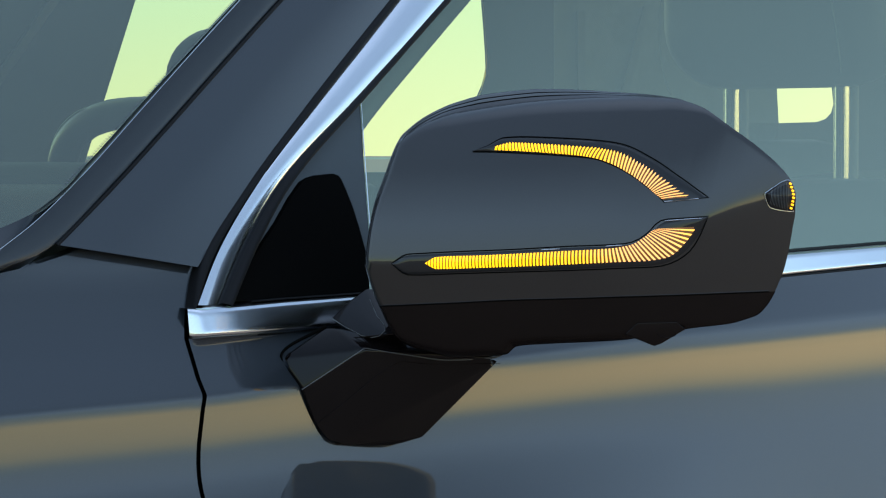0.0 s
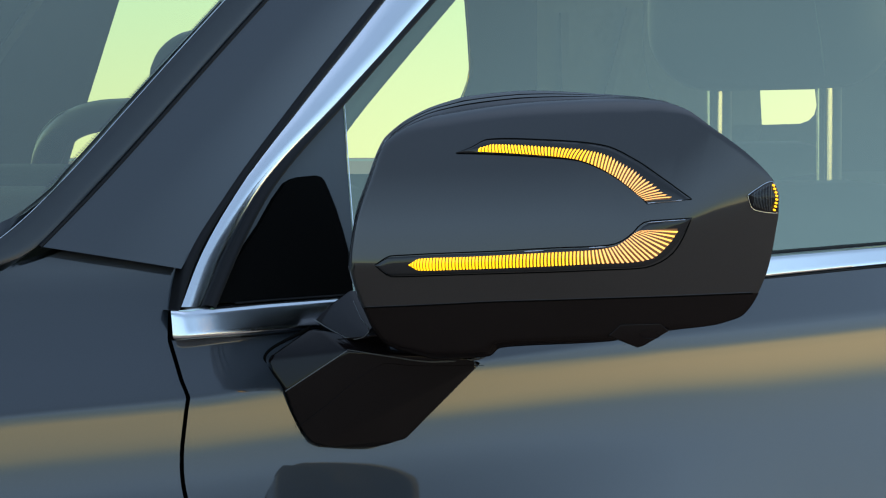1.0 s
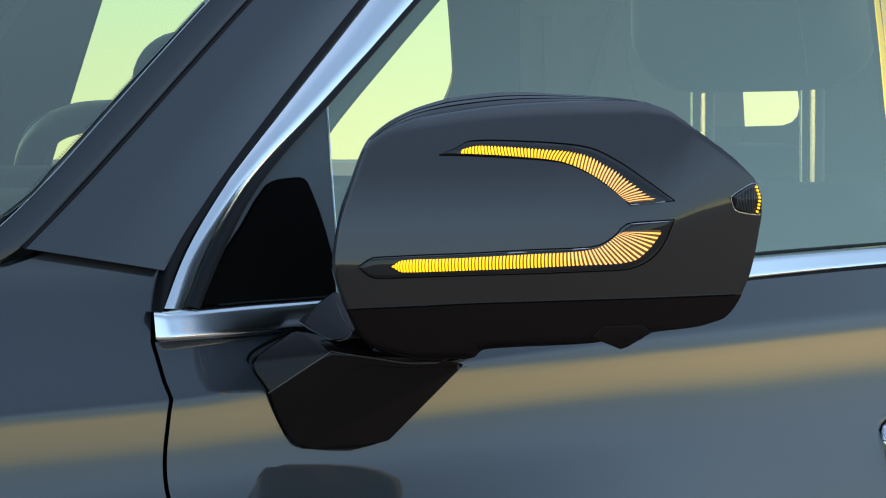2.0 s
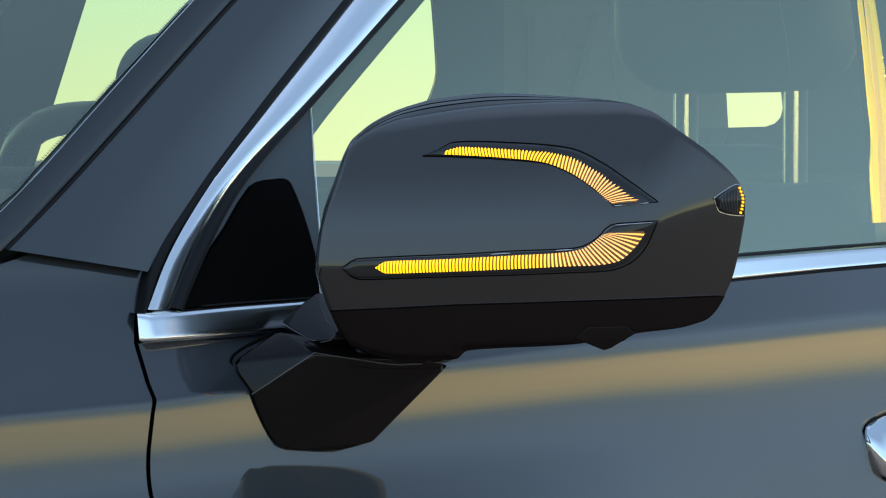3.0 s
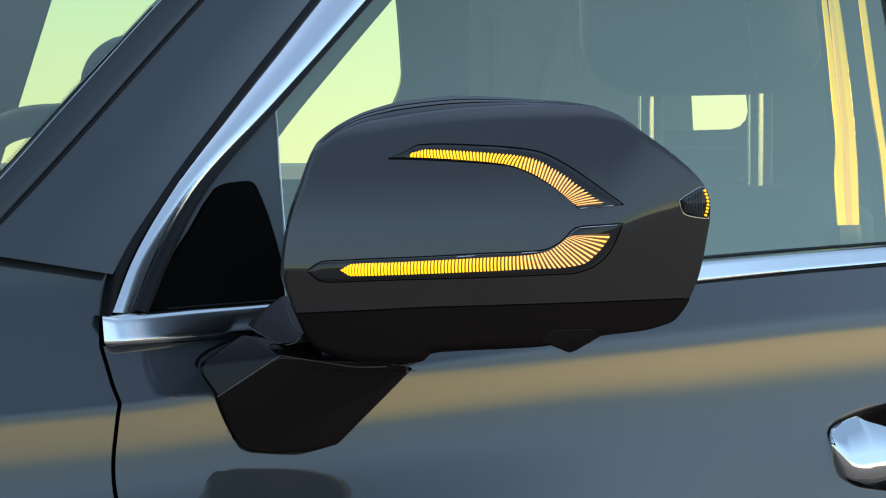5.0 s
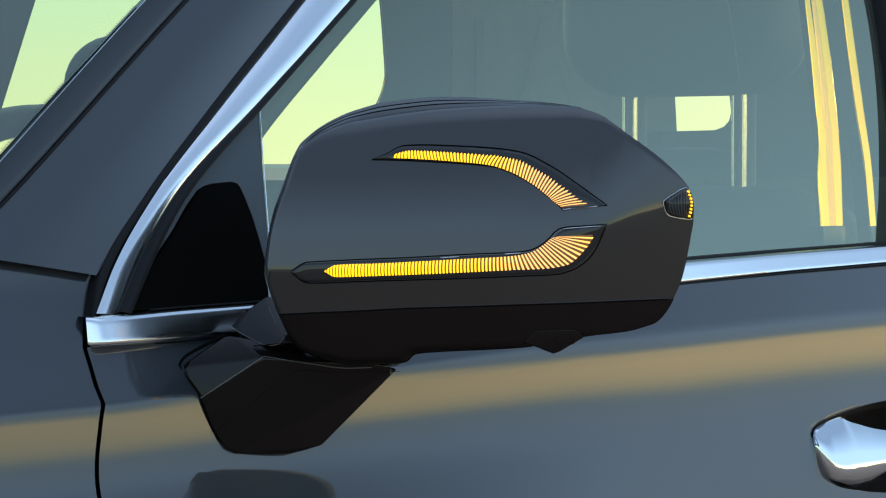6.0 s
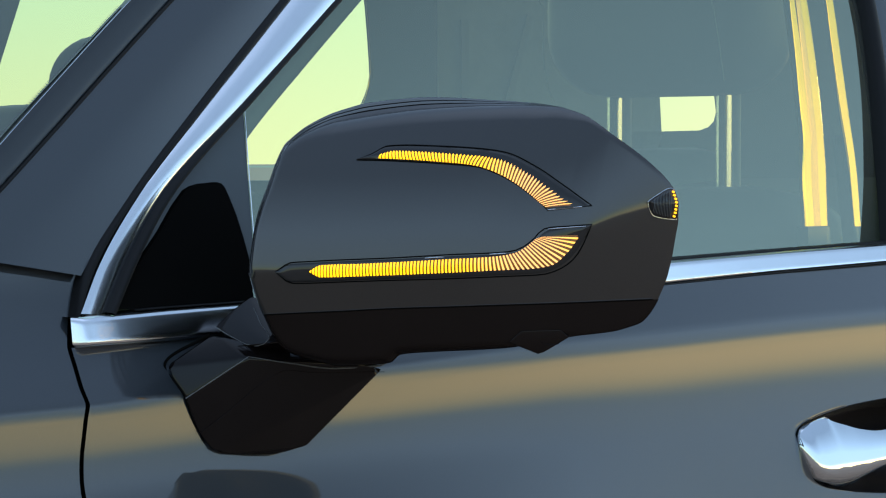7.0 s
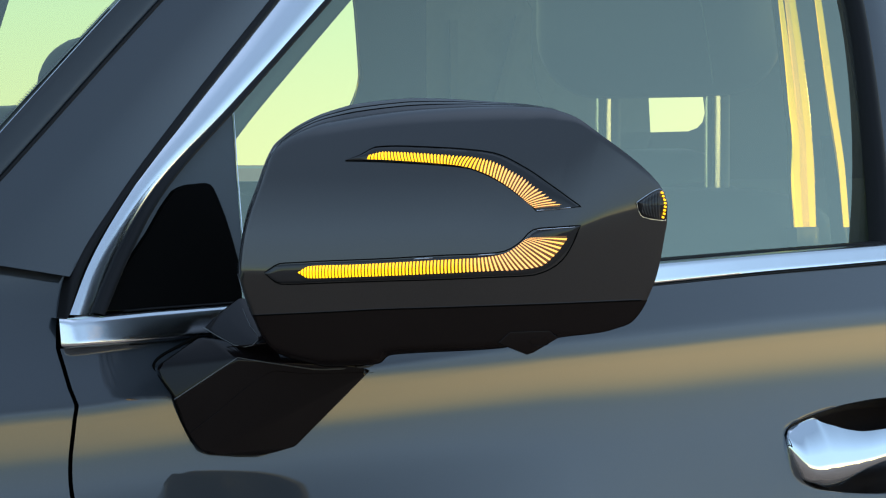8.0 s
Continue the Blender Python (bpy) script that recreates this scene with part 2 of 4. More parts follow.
def hull(name, points, mat, parent, label="", bevel=0.004, segs=3):
    me = bpy.data.meshes.new(name)
    bm = bmesh.new()
    for p in points:
        bm.verts.new(p)
    bmesh.ops.convex_hull(bm, input=bm.verts)
    bmesh.ops.delete(bm, geom=[v for v in bm.verts if not v.link_faces], context="VERTS")
    bmesh.ops.dissolve_limit(bm, angle_limit=radians(3), verts=bm.verts, edges=bm.edges)
    bmesh.ops.recalc_face_normals(bm, faces=bm.faces)
    bmesh.ops.bevel(bm, geom=list(bm.edges), offset=bevel, segments=segs, profile=0.5, affect="EDGES")
    for f in bm.faces:
        f.smooth = True
    for e in bm.edges:
        if len(e.link_faces) == 2 and e.calc_face_angle(0) > radians(25):
            e.smooth = False
    bm.to_mesh(me)
    bm.free()
    me.materials.append(mat)
    ob = new(name, me)
    ob.parent = parent
    return tagged(ob, label=label)


# ---- ground and distance ----
def build_ground():
    r = [0, 3, 8, 20, 60, 200, 600, 1500, 4000]
    v, f, k = [(0, 0, 0)], [], 48
    for q in r[1:]:
        v += [(q * math.cos(2 * math.pi * i / k), q * math.sin(2 * math.pi * i / k), 0) for i in range(k)]
    f += [(0, 1 + i, 1 + (i + 1) % k) for i in range(k)]
    for j in range(len(r) - 2):
        a, b = 1 + j * k, 1 + (j + 1) * k
        f += [(a + i, b + i, b + (i + 1) % k, a + (i + 1) % k) for i in range(k)]
    ob = part("ground", v, f, GROUND, None)
    tagged(ob, label="dry brown gravel ground reaching the horizon", category="ground", kind="structure")


def build_hills():
    k, v = 240, []
    for i in range(k):
        w = 2 * math.pi * i / k
        h = 0.6 + 0.5 * noise.noise((3 * math.cos(w), 3 * math.sin(w), 0)) + 0.2 * noise.noise((11 * math.cos(w), 11 * math.sin(w), 4))
        for q, z in ((900, -0.5), (960, max(h, 0.3)), (1060, max(h * 0.7, 0.2)), (1200, -0.5)):
            v.append((q * math.cos(w), q * math.sin(w), z))
    f = []
    for i in range(k):
        a, b = i * 4, ((i + 1) % k) * 4
        f += [(a + j, b + j, b + j + 1, a + j + 1) for j in range(3)]
    ob = part("backdrop", v, f, HILL, None)
    tagged(ob, label="low hazy hills along the far horizon", category="hills", kind="structure")


build_ground()
build_hills()

# ---- the car; its own axes: x out from its side, y to its rear, z up ----
car = new("car")
car.matrix_world = pose(-0.157, 1.95, 0, 0, 0, -45)
tagged(car, label="dark blue-grey metallic SUV with chrome window trim, parked on gravel", category="car")
LEAN = 0.42  # glass leans inward by this much for each metre up
FAR = -1.50  # the far side


def taper(s):
    """The body draws in toward the front."""
    s = float(s)
    return 0.03075 if s > 0.5 else 0.123 * s - (0.123 if s > 0 else 0.10) * s * s


def glass_u(z, s=None):
    return -LEAN * (z - 1.10) + (0.0 if s is None else taper(s))


CREASE_Z = 1.0478  # height of the flank's sharp crease below the mirror


def rise(s):
    """The waist climbs toward the rear."""
    return float(np.interp(s, (-0.4, -0.1, 0.0, 0.15, 0.4, 0.65, 1.4), (-0.012, 0.0000, 0.0030, 0.0120, 0.0255, 0.0325, 0.046)))


def flank_profile(tilt_z, tilt):
    zz = np.linspace(0.30, 1.15, 1200)
    tt = np.tan(np.radians(np.interp(zz, tilt_z, tilt)))
    uu = -np.r_[0, np.cumsum((tt[1:] + tt[:-1]) / 2 * np.diff(zz))]
    return zz, uu - np.interp(1.088, zz, uu)


# lean of the flank by height: a deep hollow under the mirror, a shallower one at the handle
SHOULDER_Z, SHOULDER = (CREASE_Z - 0.0010, CREASE_Z + 0.0040, 1.075, 1.10, 1.125, 1.15), (2.8, 34.5, 33.5, 24, 17, 24)
FRONT = flank_profile((0.30, 0.55, 0.80, 0.90, 0.945, 0.962, 0.980, 0.994, 1.009, 1.023) + SHOULDER_Z, (-12, 0, 13, 25, 29, 28.5, 25.0, 18.5, 9.5, 4.0) + SHOULDER)
HOLLOW = flank_profile((0.30, 0.55, 0.80, 0.93, 0.975, 1.002, 1.018, 1.032, CREASE_Z - 0.009, CREASE_Z + 0.006) + SHOULDER_Z[2:], (-12, 0, 9, 16.5, 16.5, 10.0, 5.0, 3.2, 4.5, 33.0) + SHOULDER[2:])


def skin_u(z, s=0.0):
    """How far the flank stands out at height z: shoulder, crease, hollow, sill."""
    z = np.asarray(z, float) - rise(s)
    w = min(max((float(s) - 0.12) / 0.42, 0.0), 1.0)
    w = w * w * (3 - 2 * w)
    return np.interp(z, *FRONT) * (1 - w) + np.interp(z, *HOLLOW) * w + taper(s)


def shut_s(z):
    """The line of the gap between wing and door."""
    return np.interp(z, (0.3, 0.9, 0.9912, 0.9986, 1.0087, 1.0223, 1.0359, 1.0479, 1.0528, 1.0629, 1.0763, 1.0865, 1.1, 1.1137, 1.1282), (0.0, -0.006, -0.0176, -0.0175, -0.0167, -0.0148, -0.0119, -0.0095, -0.0077, -0.0074, -0.005, -0.0036, 0.0027, 0.0103, 0.019))


def flank_rows(s0, s1, ztop, n, m=110, zlow=0.30):
    """Grid of the flank between two lines s0(z) and s1(z), up to ztop(s)."""
    g, k = [], m // 3
    for w in np.linspace(0, 1, n):
        row = []
        sm = s0(1.05) * (1 - w) + s1(1.05) * w
        zc = CREASE_Z + rise(sm)
        low = zlow + (zc - 0.0006 - zlow) * np.linspace(0, 1, m - k) ** 0.6
        high = np.linspace(zc + 0.0006, max(float(ztop(sm)), zc + 0.002), k)
        for z in np.r_[low, high]:
            s = s0(z) * (1 - w) + s1(z) * w
            row.append((float(skin_u(z, sm)), s, z))
        g.append(row)
    return np.array(g)


def belt_low(s):
    return np.interp(s, (-0.01, 0.0703, 0.1151, 0.5406, 0.6688, 0.8376, 2.2), (1.0863, 1.0877, 1.0901, 1.1109, 1.1161, 1.1209, 1.150))


def belt_top(s):
    return np.interp(s, (-0.01, 0.0732, 0.1372, 0.5605, 0.6864, 0.8593, 2.2), (1.1048, 1.1083, 1.1100, 1.1281, 1.1318, 1.1361, 1.165))


# ---- the side mirror's shell: its front stands back from a plane by a smooth sum of parts ----
CREASE = ((0.0766, 1.1331), (0.0977, 1.1332), (0.1315, 1.1347), (0.1640, 1.1361), (0.1948, 1.1378), (0.2233, 1.1397), (0.2363, 1.1432), (0.2487, 1.1500), (0.2611, 1.1615), (0.2702, 1.1676), (0.2804, 1.1730), (0.2888, 1.1760))
TOP = ((0.0766, 1.1331), (0.0769, 1.1457), (0.0774, 1.1580), (0.0785, 1.1702), (0.0803, 1.1860), (0.0812, 1.2024), (0.0823, 1.2091), (0.0849, 1.2130), (0.0916, 1.2197), (0.1049, 1.2264), (0.1205, 1.2295), (0.1367, 1.2320), (0.1527, 1.2338), (0.1687, 1.2349), (0.1907, 1.2357), (0.2087, 1.2358), (0.2277, 1.2345), (0.2378, 1.2316), (0.2470, 1.2278), (0.2637, 1.2154), (0.2762, 1.2027), (0.2840, 1.1914), (0.2870, 1.1846), (0.2888, 1.1760))
BOTTOM = ((0.0766, 1.1331), (0.0774, 1.1248), (0.0789, 1.1143), (0.0813, 1.1037), (0.0839, 1.0931), (0.0883, 1.0847), (0.1038, 1.0780), (0.1199, 1.0748), (0.1368, 1.0759), (0.1489, 1.0776), (0.1561, 1.0827), (0.1706, 1.0844), (0.1983, 1.0863), (0.2158, 1.0879), (0.2242, 1.0897), (0.2456, 1.0949), (0.2615, 1.0978), (0.2675, 1.1005), (0.2711, 1.1028), (0.2742, 1.1073), (0.2773, 1.1141), (0.2797, 1.1210), (0.2823, 1.1296), (0.2851, 1.1434), (0.2872, 1.1571), (0.2883, 1.1654), (0.2888, 1.1760))
PARTING = ((0.0773, 1.1061), (0.0931, 1.1071), (0.1272, 1.1092), (0.1601, 1.1115), (0.1911, 1.1129), (0.2200, 1.1143), (0.2450, 1.1154), (0.2657, 1.1165), (0.2785, 1.1172))
PLAN_U = np.linspace(0.0, 0.34, 341)
PLAN_SLOPE = np.interp(PLAN_U, (0.0, 0.06, 0.13, 0.20, 0.25, 0.28, 0.30, 0.34), (0.42, 0.43, 0.46, 0.60, 1.0, 1.8, 3.2, 4.0))
PLAN_S = 0.041 + np.r_[0, np.cumsum((PLAN_SLOPE[1:] + PLAN_SLOPE[:-1]) / 2 * np.diff(PLAN_U))]
LEAN_DOWN, TUCK = 0.26, 1.2


RIM_TOP, RIM_LOW = curve(TOP, 400), curve(BOTTOM, 400)


def near_edge(u, z):
    """How far the rounded edge falls back at places (u, z) close to the shell's outline."""
    fall = np.zeros_like(u)
    for rim, us, rs in ((RIM_TOP, (0.065, 0.09, 0.11, 0.22, 0.25), (0.004, 0.008, 0.012, 0.010, 0.002)), (RIM_LOW, (0.075, 0.09, 0.12, 0.24, 0.26), (0.004, 0.005, 0.006, 0.005, 0.001))):
        d = np.full(u.shape, 9.0)
        for p, q in zip(rim[:-1:2], rim[2::2]):
            w = q - p
            k = np.clip(((u - p[0]) * w[0] + (z - p[1]) * w[1]) / (w @ w), 0, 1)
            d = np.minimum(d, np.hypot(u - p[0] - k * w[0], z - p[1] - k * w[1]))
        r = np.interp(u, us, rs)
        x = np.clip(1 - d / r, 0, 0.97)
        fall = np.maximum(fall, r * (1 - np.sqrt(1 - x * x)))
    return fall


def shell_s(u, z, rounded=True):
    """Where the mirror's front stands at places (u, z): plan, bowed cap, crease, tucked-in skirt, rounded edge."""
    u, z = np.atleast_1d(np.asarray(u, float)), np.atleast_1d(np.asarray(z, float))
    h = z - np.interp(u, *zip(*CREASE))
    w = np.interp(u, (0.23, 0.29), (0.0012, 0.005))
    lean_up, bow = np.interp(u, (0.20, 0.28), (0.09, 0.24)), np.interp(u, (0.20, 0.28), (2.7, 2.0))
    ramp = np.where(h / w > 30, h, w * np.log1p(np.exp(np.clip(h / w, -40, 30))))
    s = np.interp(u, PLAN_U, PLAN_S) - LEAN_DOWN * h + (lean_up + LEAN_DOWN) * (ramp - w * math.log(2)) + bow * np.maximum(h, 0) ** 2 + TUCK * np.maximum(-h - 0.02, 0) ** 2
    return s + near_edge(u, z) if rounded else s


def shell_sheet(u, low, high, rows):
    """Grid of the shell's front between two heights for each place along."""
    w = (1 - np.cos(np.linspace(0, math.pi, rows))) / 2
    uu = np.repeat(u[:, None], rows, 1)
    zz = low[:, None] + (high - low)[:, None] * w[None, :]
    return np.stack([uu, shell_s(uu.ravel(), zz.ravel()).reshape(uu.shape), zz], 2)


# ---- flank: wing, front door, rear door ----
AXLES, ARCH = (-0.52, 2.35), 0.405


def arched(name, g, mat, parent, label="", side=1):
    """A flank panel with its wheel arches cut out and their edges turned in; side -1 mirrors it to the far side."""
    n, m = g.shape[:2]
    v, f = g.reshape(-1, 3).copy(), []
    for q in grid_faces(n, m):
        c = (v[q[0]] + v[q[2]]) / 2
        if min(math.hypot(c[1] - a, c[2] - 0.37) for a in AXLES) > ARCH:
            f.append(q)
    for p in v:
        for a in AXLES:
            d = math.hypot(p[1] - a, p[2] - 0.37)
            if ARCH - 0.03 < d < ARCH + 0.012:
                p[1:] = np.array((a, 0.37)) + (p[1:] - np.array((a, 0.37))) * ARCH / d
    back = v + np.array((-0.012, 0, 0))
    v = np.vstack([v, back])
    k = n * m
    f += [tuple(k + i for i in reversed(q)) for q in f]
    if side < 0:
        v[:, 0] = FAR - v[:, 0]
    return part(name, list(v), f, mat, parent, label)


def build_flank():
    wing_top = lambda s: np.interp(s, (-0.9, -0.35, -0.20, -0.1226, -0.0979, -0.0786, -0.0429, -0.0039, 0.0160), (1.06, 1.104, 1.119, 1.1324, 1.1386, 1.1451, 1.1386, 1.1330, 1.1301))
    arched("wing", flank_rows(lambda z: -0.95, lambda z: shut_s(z) - 0.0016, wing_top, 110), PAINT, car, "dark blue-grey front wing")
    door = part("front_door", *door_skin(), PAINT, car, "dark blue-grey front door with a sharp crease")
    arched("rear_door", flank_rows(lambda z: 0.950, lambda z: 1.995, belt_low, 60), PAINT, car, "dark blue-grey rear door")
    arched("rear_quarter", flank_rows(lambda z: 2.0, lambda z: 3.3, belt_low, 80), PAINT, car)
    arched("body_side", flank_rows(lambda z: -0.95, lambda z: 3.3, lambda s: np.interp(s, (-0.95, -0.35, 0.0, 3.3), (1.05, 1.10, 1.11, 1.15)), 180), PAINT, car, side=-1)
    # dark depth behind the gaps
    g = [[(float(skin_u(z, 0)) - 0.010, float(shut_s(z)) + d, z) for z in np.linspace(0.32, 1.128, 80)] for d in (-0.010, 0.018)]
    sheet("gap_seal", g, SHADOW_GAP, door)
    g = [[(float(skin_u(z, 0.95)) - 0.010, 0.9475 + d, z) for z in np.linspace(0.32, 1.10, 60)] for d in (-0.012, 0.012)]
    sheet("gap_seal", g, SHADOW_GAP, door)
    return door


CUP = ((0.6508, 0.9960), (0.6543, 0.9996), (0.6641, 1.0030), (0.6815, 1.0068), (0.7008, 1.0098), (0.7393, 1.0138), (0.7867, 1.0158), (0.8538, 1.0120), (0.8930, 1.0040), (0.9115, 0.9895), (0.9075, 0.9695), (0.8915, 0.9530), (0.8495, 0.9438), (0.7618, 0.9448), (0.7124, 0.9487), (0.6935, 0.9513), (0.6730, 0.9551), (0.6615, 0.9606), (0.6577, 0.9662), (0.6543, 0.9770), (0.6508, 0.9877), (0.6501, 0.9930))
CUP_MID = np.array((0.785, 0.979))


def cup_ring(grow, depth, k=96):
    """The handle cup's outline, grown about its middle, set off from the flank."""
    p = CUP_MID + (curve(CUP, k + 1)[:-1] - CUP_MID) * grow
    return [(float(skin_u(z, s)) + depth, s, z) for s, z in p]


def in_cup(s, z, grow):
    p = CUP_MID + (curve(CUP, 49)[:-1] - CUP_MID) * grow
    q = np.roll(p, -1, axis=0)
    cross = ((p[:, 1] > z) != (q[:, 1] > z)) & (s < (q[:, 0] - p[:, 0]) * (z - p[:, 1]) / (q[:, 1] - p[:, 1] + 1e-12) + p[:, 0])
    return bool(cross.sum() % 2)


def door_skin():
    g = flank_rows(lambda z: shut_s(z) + 0.0015, lambda z: 0.945, belt_low, 160, 130)
    n, m = g.shape[:2]
    v, faces = list(g.reshape(-1, 3)), []
    for f in grid_faces(n, m):
        c = (v[f[0]] + v[f[2]]) / 2
        if not (0.62 < c[1] < 0.95 and 0.92 < c[2] < 1.04 and in_cup(c[1], c[2], 1.10)):
            faces.append(f)
    # the skin's turned edge round the handle cup
    rings = [cup_ring(1.18, -0.0001), cup_ring(1.125, -0.0001), cup_ring(1.07, -0.0001), cup_ring(1.02, -0.0001), cup_ring(1.003, -0.0006), cup_ring(0.998, -0.005)]
    base = len(v)
    v += [np.array(p) for r in rings for p in r]
    faces += grid_faces(len(rings), 96, True, base)
    return v, faces


door = build_flank()


def build_handle():
    rings = [cup_ring(1.0, -0.0035), cup_ring(0.97, -0.007), cup_ring(0.90, -0.014), cup_ring(0.75, -0.026), cup_ring(0.40, -0.034), cup_ring(0.02, -0.036)]
    sheet("handle_cup", [r + r[:1] for r in rings], CUP_BLACK, door, "dark recessed door handle cup")
    tops = ((0.6510, 0.6535, 0.6560, 0.6671, 0.6742, 0.6820, 0.6868, 0.6992, 0.7152, 0.7338, 0.7608, 0.815, 0.857, 0.8775, 0.893, 0.9025), (0.9884, 0.9964, 0.9993, 1.0041, 1.0062, 1.0073, 1.0048, 1.0012, 0.9970, 0.9947, 0.9953, 0.9970, 1.0005, 1.0015, 0.9965, 0.9855))
    lows = ((0.6510, 0.6530, 0.6560, 0.6605, 0.6719, 0.6930, 0.7054, 0.7136, 0.7299, 0.7489, 0.815, 0.857, 0.8775, 0.893, 0.9025), (0.9870, 0.9748, 0.9670, 0.9622, 0.9585, 0.9539, 0.9554, 0.9590, 0.9661, 0.9698, 0.9690, 0.9615, 0.9586, 0.9626, 0.9716))
    ridges = ((0.6510, 0.6540, 0.6600, 0.6720, 0.7000, 0.7300, 0.7600, 0.820, 0.880, 0.9025), (0.9876, 0.9790, 0.9700, 0.9663, 0.9680, 0.9712, 0.9743, 0.974, 0.967, 0.974))
    stations = np.r_[0.6510, 0.6512, 0.6516, 0.6522, np.linspace(0.6530, 0.71, 26), np.linspace(0.714, 0.88, 36), np.linspace(0.883, 0.9025, 10)]
    g, sides = [], 36
    for s in stations:
        hi, lo = float(spline(*tops, s)), float(spline(*lows, s))
        ridge = float(spline(*ridges, s))  # the grip stands out most low down, and leans back above
        q = (s - 0.6510) / 0.2515
        end = math.sqrt(max(0.0, 1 - (1 - min(1.0, q / 0.045, (1 - q) / 0.06)) ** 2))
        out = float(skin_u(ridge, s)) - 0.002 + 0.009 * end + 0.012 * math.sin(math.pi * min(max(q, 0.0), 1.0))
        ring = []
        for j in range(sides):
            w = 2 * j / sides
            if w < 1:  # outer face, from the lower edge up
                z = lo + (hi - lo) * (1 - math.cos(math.pi * w)) / 2
                x = (z - ridge) / (hi - ridge) if z > ridge else (z - ridge) / (ridge - lo)
                fall = 0.42 * (hi - ridge) * x ** 1.8 if z > ridge else 0.80 * (ridge - lo) * abs(x) ** 1.7
                ring.append((out - fall, s, z))
            else:  # inner face
                z = hi + (lo - hi) * (1 - math.cos(math.pi * (w - 1))) / 2
                ring.append((out - 0.016 - 0.004 * math.sin(math.pi * (w - 1)), s, z))
        g.append(ring)
    v = [p for r in g for p in r]
    n = len(g)
    f = grid_faces(n, sides, True) + [tuple(range(sides)), tuple(reversed(range((n - 1) * sides, n * sides)))]
    part("door_handle", v, f, HANDLE_CHROME, door, "bright chrome pull handle")


build_handle()


# ---- window surround ----
def lay(points, off=0.0):
    """Points (along, up) laid on the leaning glass plane."""
    return [(glass_u(z, s) + off, s, z) for s, z in points]


TRIM_OUT = [(-0.0042, 1.0877), (0.0063, 1.107), (0.0312, 1.1379), (0.0759, 1.1801), (0.1448, 1.2335), (0.2429, 1.3066), (0.4543, 1.4566), (0.6234, 1.5766)]
TRIM_IN = [(0.03, 1.106), (0.0569, 1.1374), (0.0976, 1.1781), (0.1883, 1.2416), (0.2876, 1.3081), (0.5071, 1.4481), (0.6796, 1.5581)]
SEAL_OUT = [(-0.0061, 1.0867), (0.0030, 1.1040), (0.0184, 1.1311), (0.0659, 1.1765), (0.1348, 1.2316), (0.2351, 1.3063), (0.4466, 1.4563), (0.6158, 1.5763)]
PANEL_TOP = [(-0.0788, 1.1454), (-0.0303, 1.179), (0.0235, 1.2179), (0.0809, 1.2597), (0.1364, 1.2993), (0.3571, 1.4493), (0.5337, 1.5693)]
WEDGE = [(-0.1199, 1.1418), (-0.0924, 1.1572), (-0.048, 1.1871), (0.0053, 1.2267), (0.0616, 1.2682), (0.1089, 1.3022), (0.328, 1.4522), (0.5033, 1.5722)]


